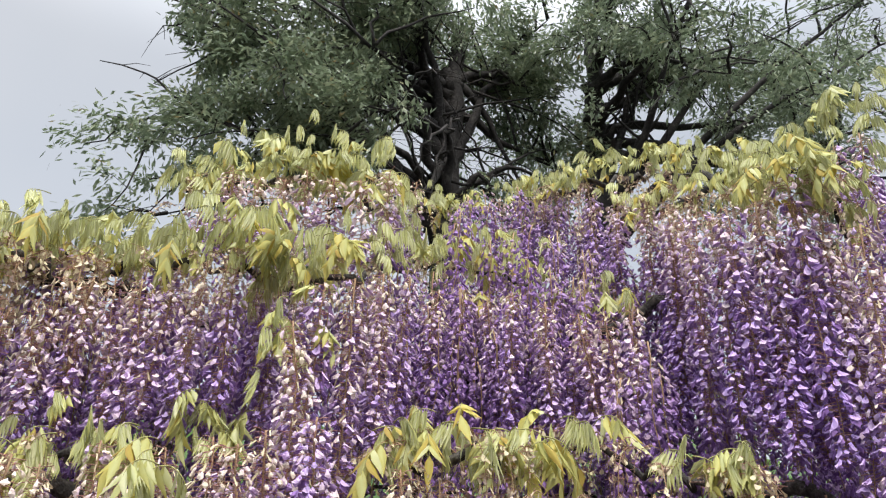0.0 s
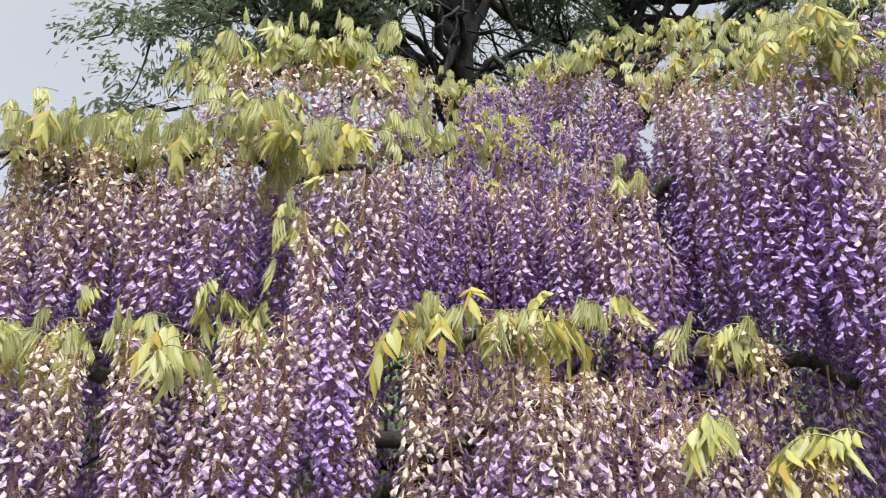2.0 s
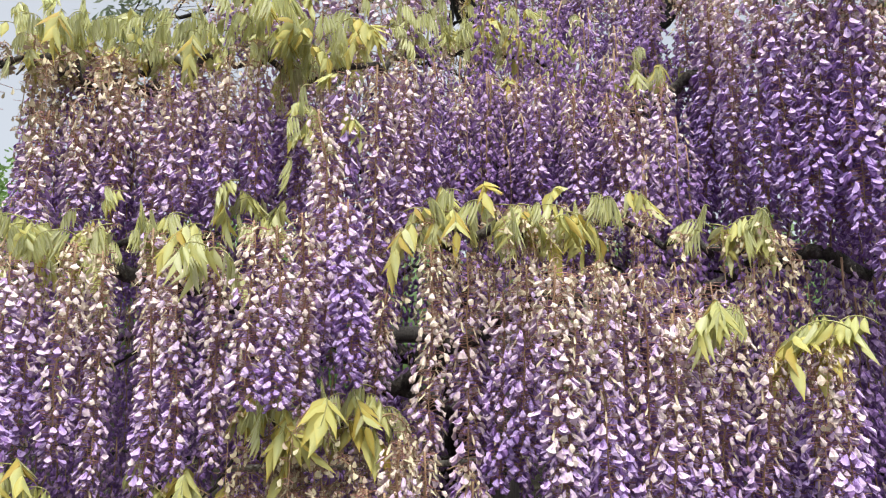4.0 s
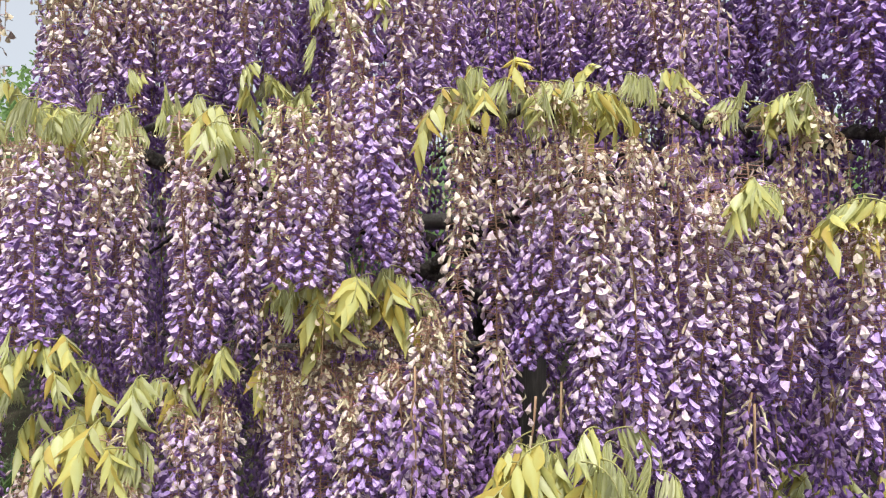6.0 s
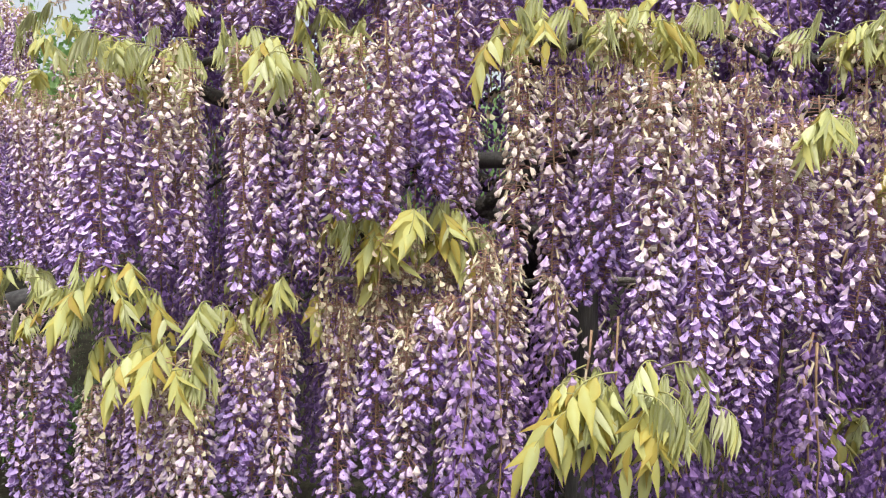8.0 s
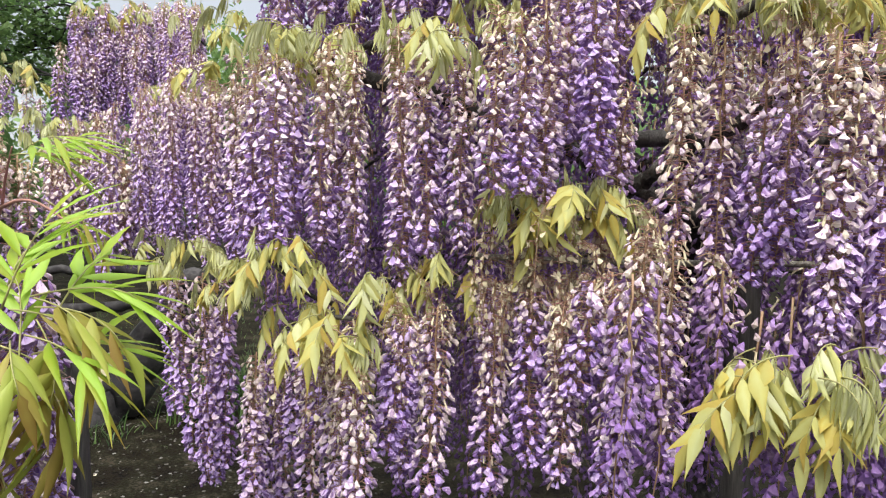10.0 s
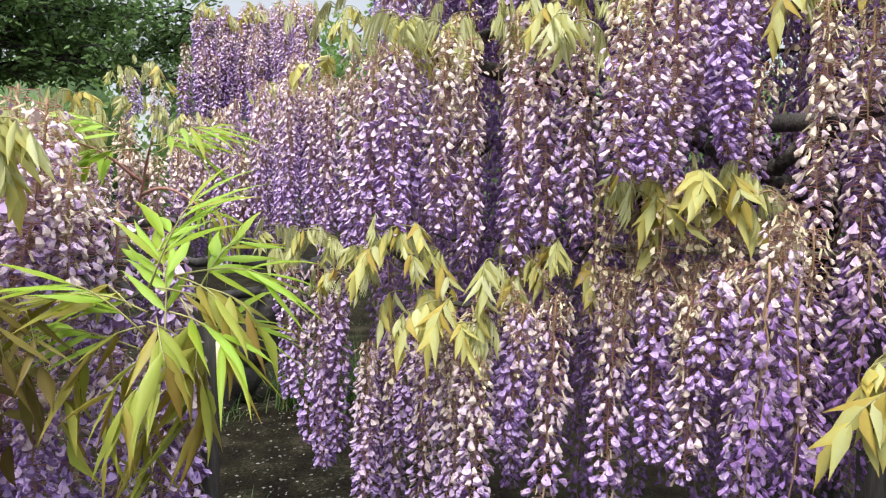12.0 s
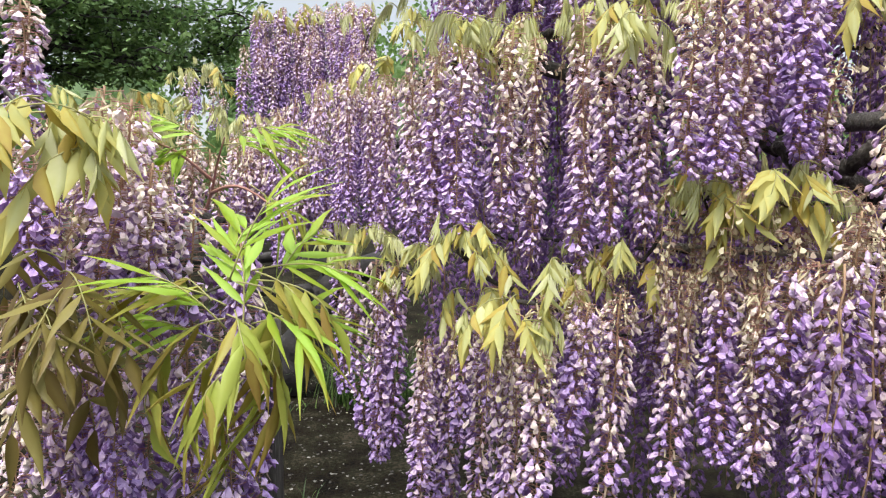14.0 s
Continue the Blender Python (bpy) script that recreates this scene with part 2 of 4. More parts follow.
def raceme_meshes(length, age, seed, step=0.0025, fine=False, plain=False):
    """A hanging flower cluster: its stalk with the flower stems, and its blossoms. age 0: fresh violet, 1: faded cream."""
    rng = np.random.RandomState(seed)
    stem, bloom = Sheet(), Sheet()
    hood0, hood_f, hood_t = (HOOD_FINE, HOOD_FINE_F, HOOD_FINE_T) if fine else (HOOD, HOOD_F, HOOD_T)
    bud0, bud_f, bud_t = (BUD_FINE, BUD_FINE_F, BUD_FINE_T) if fine else (BUD, BUD_F, BUD_T)
    k = 9
    z = np.linspace(0.004, -length, k)
    sway = np.cumsum(rng.normal(0, 0.004, (k, 2)), axis=0)
    line = np.column_stack([sway - sway[1], z])
    stem.tube(line, np.linspace(0.0023, 0.0011, k), 4, 0, 0.55)
    count = int(length / step)
    big = (0.72 if plain else 0.84) * (step / 0.0025) ** 0.5
    for i in range(count):
        s = (i + rng.uniform(0, 1)) / count
        zz = -s * length
        c = np.array([np.interp(-zz, -z, line[:, 0]), np.interp(-zz, -z, line[:, 1]), zz])
        phi = i * 2.39996 + rng.normal(0, 0.22)
        out = np.array([math.cos(phi), math.sin(phi), 0])
        reach = rng.uniform(0.017, 0.031) * (1 - 0.45 * max(0, s - 0.8) / 0.2)
        end = c + out * reach + np.array([0, 0, rng.uniform(-0.005, 0.008)])
        if not plain:
            knee = c * 0.45 + end * 0.55 + np.array([0, 0, 0.002])
            stem.tube([c, knee, end] if fine else [c, end], (0.0009, 0.0008, 0.0012) if fine else (0.0008, 0.0011), 3, 0, rng.uniform(0.0, 0.5), caps=False)
        fade = age - 0.06 + 0.75 * (0.5 - s) + rng.normal(0, 0.17)
        old = max(0, age - 0.02)
        if rng.uniform() < 0.62 * old * (1.3 - s) + 0.6 * max(0, 0.08 - s) / 0.08:
            if rng.uniform() < 0.75:
                w = HOOD * np.array([0.7, 0.22, 1.0]) * rng.uniform(0.6, 1.1)
                w[:, 0] += 0.004 * np.sin(w[:, 2] * 260)
                r = turn(rng.normal(0, 0.4), rng.uniform(-0.1, 0.7), phi + rng.normal(0, 0.6))
                bloom.add(w @ r.T + end, HOOD_F, 2, min(1, max(0, fade + rng.normal(0, 0.25))))
            continue
        fade = min(1.0, max(0.0, fade))
        size = big * rng.uniform(0.72, 1.2) * (1 - 0.35 * max(0, s - 0.85) / 0.15)
        r = turn(rng.normal(0, 0.2), rng.normal(-0.1, 0.24), phi + rng.normal(0, 0.3))
        shape = np.array([rng.uniform(0.8, 1.2), rng.uniform(0.75, 1.2), rng.uniform(0.85, 1.15)])
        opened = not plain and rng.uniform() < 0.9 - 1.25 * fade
        if opened:
            size *= 1.22
        bud = bud0 * size * shape
        bud = bud + rng.normal(0, 0.0009, bud.shape)
        # plain clusters take the dark wing colour throughout, standing in for shade
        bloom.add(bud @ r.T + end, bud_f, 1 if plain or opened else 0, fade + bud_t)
        if opened:
            hood = hood0 * size * 0.88 * np.array([1.1, rng.uniform(0.6, 0.95), rng.uniform(0.75, 1.0)])
            hood = hood + rng.normal(0, 0.0006, hood.shape) + np.array([0.002, 0, 0.001])
            bloom.add(hood @ r.T + end, hood_f, 0, fade + 0.1 + hood_t)
    return stem.mesh("raceme", [STALK]), bloom.mesh("bloom", [PETAL, WING, WILTED], False)


LENGTHS, AGES = (0.13, 0.22, 0.29, 0.37, 0.46, 0.54), (0.12, 0.3, 0.45, 0.6, 0.82)
RACEMES = {(i, j, k): raceme_meshes(a, g, 100 * i + 10 * j + k) for i, a in enumerate(LENGTHS) for j, g in enumerate(AGES) for k in range(2)}
FINE = {(i, j, k): raceme_meshes(LENGTHS[i], AGES[j], 2000 + 100 * i + 10 * j + k, 0.0021, True) for i in range(5) for j in range(5) for k in range(2)}
SHADE_TONED = {(i, j): raceme_meshes(LENGTHS[i], AGES[j], 900 + 10 * i + j, 0.0034, False, True) for i in (2, 3, 4) for j in (0, 1, 2)}
dice = random.Random(7)


def raceme(vine, x, y, z, length, age, girth=1.2):
    i = min(range(len(LENGTHS)), key=lambda q: abs(LENGTHS[q] - length / girth))
    j = min(range(len(AGES)), key=lambda q: abs(AGES[q] - age))
    near = math.hypot(x - 0.05, y) < 1.4 and i < 5
    stem, bloom = (FINE if near else RACEMES)[i, j, dice.randrange(2)]
    s = length / LENGTHS[i]
    m = pose(x, y, z, dice.gauss(0, 2), dice.gauss(0, 2), dice.uniform(0, 360)) @ Matrix.Diagonal((girth * dice.uniform(0.9, 1.05), girth * dice.uniform(0.9, 1.05), s, 1))
    ob = part("raceme", stem, vine, m)
    part("bloom", bloom, ob)
    return ob


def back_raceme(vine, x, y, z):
    """A sparser cluster for deep in the curtain, its shade put into a darker violet."""
    stem, bloom = SHADE_TONED[dice.choice((2, 3, 4)), dice.choice((0, 0, 1))]
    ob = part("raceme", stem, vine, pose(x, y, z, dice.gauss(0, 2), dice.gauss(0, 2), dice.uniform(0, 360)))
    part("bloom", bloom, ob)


# ---- leaves ----
def leaflet(sheet, base, way, side, length, width, sag, mat, tone, fold=0.35):
    """One pointed leaflet, folded along its midrib and sagging towards its tip."""
    way, side = way / np.linalg.norm(way), side / np.linalg.norm(side)
    side = side - way * side.dot(way)
    side /= np.linalg.norm(side) + 1e-9
    up = np.cross(side, way)
    if up[2] < 0:
        up = -up
    rows = []
    bow = np.random.normal(0, 0.07)
    for u, w in ((0.0, 0.06), (0.18, 0.72), (0.42, 1.0), (0.70, 0.55), (0.88, 0.2), (1.0, 0.02)):
        c = base + way * length * u + np.array([0, 0, -sag * length * u * u]) + side * length * bow * math.sin(u * 2.6)
        h = side * width * w / 2 * np.random.uniform(0.86, 1.12)
        d = -up * abs(width) * w * fold * 0.5
        rows += [c - h + d, c, c + h + d]
    faces = [q for r in range(5) for q in ((3 * r, 3 * r + 1, 3 * r + 4, 3 * r + 3), (3 * r + 1, 3 * r + 2, 3 * r + 5, 3 * r + 4))]
    sheet.add(np.array(rows), faces, mat, tone + np.array([-0.06, 0.10, -0.06] * 4 + [-0.15, -0.1, -0.15, -0.25, -0.25, -0.25]))


KINDS = {  # rachis length, pairs, leaflet length, width, hang of leaflets, sag, tone mean, tone spread, material
    "folded": (0.058, 8, 0.060, 0.0072, 1.0, 0.03, 0.80, 0.14, LEAF),
    "opening": (0.075, 5, 0.056, 0.0150, 0.80, 0.15, 0.66, 0.18, LEAF),
    "bronze": (0.085, 4, 0.054, 0.0235, 0.50, 0.32, 0.50, 0.22, LEAF),
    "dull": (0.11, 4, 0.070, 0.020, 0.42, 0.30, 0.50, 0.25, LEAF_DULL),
    "olive": (0.10, 3, 0.088, 0.0195, 0.25, 0.30, 0.55, 0.28, LEAF_OLIVE),
    "fresh": (0.11, 4, 0.100, 0.0150, 0.10, 0.42, 0.68, 0.22, LEAF_FRESH),
}


def leaf_meshes(kind, seed):
    """A pinnate leaf along +x: the stalk, and the leaflets one by one."""
    rng = np.random.RandomState(seed)
    np.random.seed(seed)
    reach, pairs, ll, lw, hang, sag, tone, spread, mat = KINDS[kind]
    reach *= rng.uniform(0.85, 1.2)
    rise = rng.uniform(0.2, 0.7) if kind in ("folded", "opening") else rng.uniform(-0.1, 0.4)
    u = np.linspace(0, 1, 8)
    drop = {"fresh": 0.25, "olive": 0.5}.get(kind, 1.0)
    line = np.column_stack([reach * np.sin(u * 1.3) / 0.96, 0.006 * np.sin(u * 3 + rng.uniform(0, 6)), reach * (rise * u - drop * u ** 2.2)])
    stalk = Sheet()
    stalk.tube(line, np.linspace(0.0015, 0.0007, 8), 4, 0, 1.0)
    blades = []
    for p in range(pairs + 1):
        f = 0.28 + 0.72 * p / pairs
        c = np.array([np.interp(f, u, line[:, q]) for q in range(3)])
        d = np.gradient(line, axis=0)[min(7, int(f * 7))]
        d /= np.linalg.norm(d)
        for sgn in ((-1, 1) if p < pairs else (0,)):
            lateral = np.array([0, sgn, 0]) if sgn else d
            ahead = 1.0 if kind in ("fresh", "olive") else 0.55
            way = (1 - hang) * (lateral * (1.2 - 0.7 * ahead) + d * ahead) + hang * np.array([0.02, (0.12 if hang > 0.9 else 0.28) * sgn, -1.0]) + rng.normal(0, 0.05 if hang > 0.9 else 0.2, 3)
            one = Sheet()
            face = np.cross(way, lateral if sgn else np.array([0, 1.0, 0])) if hang > 0.8 else np.cross(way, np.array([0.2, 0.1, 1.0]) + rng.normal(0, 0.25, 3))
            leaflet(one, c, way, face, ll * rng.uniform(0.75, 1.15) * (0.75 + 0.35 * math.sin(f * 2.6)), lw * rng.uniform(0.8, 1.2),
                    sag, 0, min(1, max(0, rng.normal(tone, spread))), 1.1 if hang > 0.7 else 0.5)
            blades.append(one)
    joined = Sheet()
    joined.tube(line, np.linspace(0.0015, 0.0007, 8), 4, 1, 1.0)
    for one in blades:
        joined.add(one.v[0], one.f, 0, one.t[0])
    return stalk.mesh("leaf", [STALK]), [b.mesh("leaflet", [mat]) for b in blades], joined.mesh("leaf", [mat, STALK])


LEAVES = {k: [leaf_meshes(k, 31 * i + 7 * len(k)) for i in range(5)] for k in KINDS}


def leaf(vine, place, heading, kind, near, scale=1.0, tilt=0.0):
    stalk, blades, joined = LEAVES[kind][dice.randrange(5)]
    if kind in ("folded", "opening", "bronze"):
        scale *= 0.86
    m = pose(*place, dice.gauss(0, 12), tilt + dice.gauss(0, 12), heading) @ Matrix.Scale(scale, 4)
    ob = part("leaf", stalk if near else joined, vine, m)
    for b in (blades if near else ()):
        part("leaflet", b, ob)
    return ob

# ---- ground ----
def ground():
    s = Sheet()
    r = np.concatenate([np.linspace(0, 9, 46), [11, 14, 18, 25, 40, 80, 200, 600, 2000]])
    n = 72
    verts = [(0, 3, 0)]
    for q in r[1:]:
        for a in np.arange(n) * 2 * np.pi / n:
            x, y = q * math.cos(a), 3 + q * math.sin(a)
            h = 0.05 * noise.noise((x * 0.5, y * 0.5, 0)) + 0.018 * noise.noise((x * 3, y * 3, 2)) if q < 30 else 0
            verts.append((x, y, h))
    faces = [(0, 1 + j, 1 + (j + 1) % n) for j in range(n)]
    for i in range(len(r) - 2):
        faces += [(1 + i * n + j, 1 + (i + 1) * n + j, 1 + (i + 1) * n + (j + 1) % n, 1 + i * n + (j + 1) % n) for j in range(n)]
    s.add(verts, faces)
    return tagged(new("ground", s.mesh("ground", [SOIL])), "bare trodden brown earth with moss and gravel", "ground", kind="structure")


ground()

# ---- the wisteria: hanging clusters (x, y, top, length, age) ----
RIGHT = [
    (1.495, 1.93, 2.866, 0.343, 0.6), (1.491, 1.736, 2.777, 0.313, 0.55), (1.407, 1.503, 2.617, 0.272, 0.65), (1.381, 1.358, 2.538, 0.282, 0.7),
    (1.334, 1.242, 2.438, 0.484, 0.55), (1.288, 1.116, 2.368, 0.514, 0.5), (1.28, 1.019, 2.319, 0.494, 0.4), (1.312, 0.969, 2.319, 0.535, 0.5),
    (1.353, 0.919, 2.369, 0.585, 0.35), (1.384, 0.882, 2.278, 0.494, 0.6), (1.395, 0.864, 2.187, 0.525, 0.55), (1.377, 0.795, 2.208, 0.545, 0.65),
    (1.316, 1.184, 2.368, 0.434, 0.7), (1.279, 1.058, 2.319, 0.464, 0.5), (1.332, 0.951, 2.258, 0.454, 0.45), (1.801, 0.982, 2.666, 0.323, 0.5),
    (1.859, 1.089, 2.705, 0.303, 0.5),
]
CROWN = [
    (0.303, 1.598, 2.416, 0.171, 0.8), (0.363, 1.607, 2.415, 0.161, 0.8), (0.441, 1.685, 2.465, 0.151, 0.8), (0.501, 1.674, 2.504, 0.192, 0.8),
    (0.535, 1.557, 2.434, 0.161, 0.8), (0.586, 1.499, 2.414, 0.141, 0.8), (0.694, 1.585, 2.513, 0.192, 0.8), (1.057, 2.206, 2.88, 0.252, 0.8),
    (1.409, 2.175, 2.897, 0.272, 0.6), (1.48, 2.136, 2.896, 0.272, 0.6), (1.541, 2.087, 2.896, 0.272, 0.6),
]
MIDDLE = [
    (-0.079, 1.713, 2.027, 0.232, 0.81), (-0.029, 1.713, 2.057, 0.252, 0.86), (0.01, 1.731, 2.117, 0.262, 0.76), (0.06, 1.721, 2.126, 0.303, 0.61),
    (0.111, 1.721, 2.136, 0.313, 0.56), (0.162, 1.682, 2.126, 0.303, 0.56), (0.223, 1.632, 2.155, 0.303, 0.61), (0.275, 1.563, 2.155, 0.272, 0.71),
    (0.326, 1.514, 2.135, 0.262, 0.51), (0.431, 1.709, 2.204, 0.303, 0.36), (0.463, 1.651, 2.163, 0.313, 0.51), (0.412, 1.301, 1.974, 0.404, 0.81),
    (0.471, 1.339, 2.074, 0.514, 0.36), (0.541, 1.358, 2.103, 0.474, 0.56), (0.62, 1.396, 2.143, 0.353, 0.66), (0.775, 1.59, 2.231, 0.343, 0.41),
    (0.912, 1.707, 2.26, 0.333, 0.95), (1.03, 1.775, 2.309, 0.343, 0.66), (1.043, 1.658, 2.248, 0.313, 0.46), (1.047, 1.531, 2.229, 0.333, 0.46),
    (1.089, 1.453, 2.178, 0.282, 0.56), (1.131, 1.375, 2.138, 0.303, 0.66), (1.182, 1.336, 2.148, 0.333, 0.56), (1.214, 1.277, 2.148, 0.323, 0.46),
]
MIDLOW = [
    (-0.238, 2.046, 1.798, 0.525, 0.44), (-0.152, 1.802, 1.758, 0.434, 0.29), (-0.067, 1.577, 1.707, 0.353, 0.24), (0.006, 1.489, 1.717, 0.363, 0.54),
    (0.055, 1.498, 1.706, 0.414, 0.59), (0.137, 1.439, 1.746, 0.464, 0.44), (0.178, 1.39, 1.725, 0.383, 0.39), (0.239, 1.361, 1.735, 0.373, 0.54),
    (0.292, 1.253, 1.745, 0.282, 0.59), (0.323, 1.233, 1.735, 0.272, 0.44), (0.373, 1.253, 1.764, 0.323, 0.54), (0.434, 1.194, 1.784, 0.282, 0.14),
    (0.541, 1.291, 1.632, 0.192, 0.64),
]
MIDLOWR = [
    (0.594, 1.193, 1.712, 0.343, 0.9), (0.664, 1.193, 1.701, 0.494, 0.7), (0.715, 1.144, 1.631, 0.313, 0.3), (0.709, 0.978, 1.661, 0.434, 0.45),
    (0.799, 0.987, 1.67, 0.494, 0.3), (0.89, 0.977, 1.67, 0.494, 0.5), (0.92, 0.938, 1.589, 0.444, 0.35), (0.98, 0.947, 1.598, 0.282, 0.55),
    (1.08, 0.956, 1.608, 0.363, 0.6), (1.12, 0.927, 1.517, 0.262, 0.45), (1.152, 0.868, 1.537, 0.333, 0.55), (1.173, 0.849, 1.547, 0.293, 0.35),
    (0.749, 0.978, 1.651, 0.393, 0.55), (0.859, 0.997, 1.66, 0.444, 0.35),
]
LOWER = [
    (-0.425, 2.113, 1.2, 0.52, 0.22), (-0.336, 2.017, 1.197, 0.562, 0.22), (-0.272, 2.034, 1.198, 0.52, 0.17), (-0.18, 1.858, 0.98, 0.468, 0.32),
    (-0.121, 1.991, 1.033, 0.599, 0.22), (-0.037, 1.7, 1.085, 0.524, 0.42), (0.024, 1.446, 1.136, 0.437, 0.42), (0.063, 1.291, 1.219, 0.387, 0.52),
    (0.14, 1.31, 1.208, 0.225, 0.17), (0.203, 1.331, 1.221, 0.437, 0.37), (0.316, 1.356, 1.27, 0.412, 0.47), (0.363, 1.267, 1.258, 0.286, -0.08),
    (0.434, 1.156, 1.292, 0.172, 0.07), (0.468, 1.156, 1.304, 0.355, 0.42), (0.514, 1.133, 1.384, 0.4, 0.42), (0.559, 1.133, 1.36, 0.366, 0.52),
    (0.398, 1.2, 1.258, 0.297, 0.62),
]
UPLEFT = [
    (-0.297, 2.079, 1.715, 0.468, 0.4), (-0.224, 1.883, 1.695, 0.416, 0.4), (-0.153, 1.648, 1.676, 0.374, 0.35), (-0.091, 1.464, 1.686, 0.343, 0.3),
]
FARLEFT = [
    (-1.002, 3.142, 2.134, 0.385, 0.15), (-0.918, 3.157, 2.136, 0.416, 0.15), (-0.841, 3.234, 2.156, 0.447, 0.15), (-0.745, 3.278, 2.157, 0.395, 0.15),
    (-0.618, 3.099, 2.128, 0.406, 0.15), (-0.47, 2.726, 2.045, 0.374, 0.15), (-1.426, 3.436, 1.909, 0.229, 0.25), (-1.292, 3.377, 1.875, 0.208, 0.55),
    (-0.653, 2.389, 1.679, 0.541, 0.25), (-0.598, 2.478, 1.739, 0.51, 0.35), (-0.446, 2.208, 1.715, 0.447, 0.35), (-0.367, 2.112, 1.69, 0.406, 0.35),
    (-0.909, 2.737, 1.52, 0.364, 0.1), (-0.8, 2.662, 1.558, 0.437, 0.2), (-1.038, 2.909, 1.612, 0.364, 0.45), (-1.029, 2.262, 1.506, 0.177, 0.75),
    (-1.104, 2.237, 1.525, 0.198, 0.75),
]
NEARLEFT = [
    (-0.878, 1.314, 1.747, 0.226, 0.5), (-0.809, 1.196, 1.474, 0.2, 0.15), (-0.779, 1.119, 1.225, 0.333, 0.9), (-0.673, 1.266, 1.529, 0.333, 0.75),
    (-0.75, 1.296, 1.499, 0.213, 0.8), (-0.664, 1.171, 1.107, 0.266, 0.3), (-0.657, 1.301, 1.155, 0.373, 0.25), (-0.577, 1.282, 1.132, 0.346, 0.3),
    (-0.519, 1.341, 1.105, 0.346, 0.35), (-0.795, 1.218, 1.127, 0.293, 0.5), (-0.487, 1.403, 1.09, 0.359, 0.3), (-0.801, 1.321, 1.123, 0.359, 0.4),
    (-0.631, 1.213, 1.546, 0.346, 0.6), (-0.595, 1.194, 1.442, 0.24, 0.5), (-0.69, 1.231, 1.57, 0.319, 0.7), (-0.781, 1.192, 1.435, 0.213, 0.1),
    (-0.61, 1.27, 1.41, 0.24, 0.5), (-0.57, 1.31, 1.38, 0.22, 0.4), (-0.66, 1.3, 1.44, 0.26, 0.6), (-0.5, 1.36, 1.3, 0.3, 0.25),
]
LEAF_MID = [(-0.142, 1.808, 2.249), (-0.064, 1.875, 2.308), (0.064, 1.943, 2.327), (0.188, 1.786, 2.306), (0.305, 1.551, 2.265), (0.436, 1.542, 2.234), (0.586, 1.511, 2.283), (1.003, 2.025, 2.569), (1.108, 1.83, 2.509), (1.415, 1.965, 2.586)]
LEAF_TOP = [(0.23, 2.074, 2.656), (0.33, 2.092, 2.736), (0.447, 1.819, 2.615), (0.539, 1.77, 2.624), (0.66, 1.721, 2.623), (0.759, 1.76, 2.582), (1.489, 2.894, 3.275), (1.641, 2.836, 3.224)]
LEAF_RIGHT = [(1.573, 2.367, 3.106), (1.486, 1.909, 2.927), (1.512, 1.694, 2.877), (1.773, 1.663, 2.975), (1.603, 1.275, 2.727), (1.392, 0.956, 2.489), (1.434, 0.889, 2.428), (1.485, 0.871, 2.337)]
LEAF_RIGHT_LOW = [(1.484, 1.629, 2.697), (1.412, 1.308, 2.568), (1.476, 1.181, 2.537), (1.382, 0.958, 2.398)]
LEAF_RIGHT_FAR = [(1.483, 0.915, 2.588), (1.534, 0.885, 2.618), (1.565, 0.836, 2.598)]
LEAF_STEP = [(1.111, 1.744, 2.348), (1.36, 1.783, 2.376), (1.328, 1.509, 2.307), (1.4, 1.441, 2.286)]
LEAF_SHOOT = [(0.462, 1.329, 2.074), (0.402, 1.31, 2.014), (0.401, 1.35, 1.974), (0.409, 1.419, 1.953)]
LEAF_SHELF = [(0.602, 1.32, 1.813), (0.683, 1.28, 1.842), (0.717, 1.114, 1.822), (0.846, 1.182, 1.821), (1.025, 1.259, 1.88)]
LEAF_SHELF_END = [(1.109, 1.064, 1.819), (1.151, 1.015, 1.799), (1.202, 0.956, 1.788)]
LEAF_DROP = [(0.981, 0.937, 1.639), (1.011, 0.908, 1.629)]
LEAF_DROP_END = [(1.172, 0.878, 1.577), (1.193, 0.849, 1.597), (1.234, 0.829, 1.607)]
LEAF_LEDGE = [(-0.161, 1.772, 1.768), (-0.059, 1.694, 1.797), (0.043, 1.615, 1.817), (0.133, 1.634, 1.836), (0.215, 1.595, 1.836)]
LEAF_LEDGE_TIP = [(0.256, 1.546, 1.856), (0.287, 1.507, 1.835), (0.347, 1.536, 1.895), (0.357, 1.497, 1.845)]
LEAF_LOW = [(0.32, 1.31, 1.455), (0.35, 1.32, 1.475), (0.4, 1.3, 1.455), (0.46, 1.27, 1.465), (0.57, 1.3, 1.44)]
LEAF_LOW_LEFT = [(-0.256, 1.774, 1.243), (-0.178, 1.578, 1.287), (-0.098, 1.448, 1.351), (-0.054, 1.423, 1.331)]
LEAF_LOW_FRONT = [(-0.122, 1.539, 1.202), (-0.029, 1.427, 1.235), (0.029, 1.302, 1.205), (0.062, 1.267, 1.27), (0.12, 1.44, 1.31), (0.18, 1.42, 1.33), (0.24, 1.39, 1.335)]
LEAF_FRONT = [(0.64, 1.05, 1.17), (0.66, 1.02, 1.21), (0.71, 0.93, 1.21), (0.8, 0.96, 1.19)]
LEAF_FRONT_END = [(1.196, 1.098, 1.054), (1.316, 1.084, 1.08), (1.436, 1.044, 1.093)]
LEAF_FAR = [(-0.991, 3.151, 2.145), (-0.851, 3.276, 2.196), (-0.628, 3.141, 2.157), (-0.432, 2.643, 2.029)]
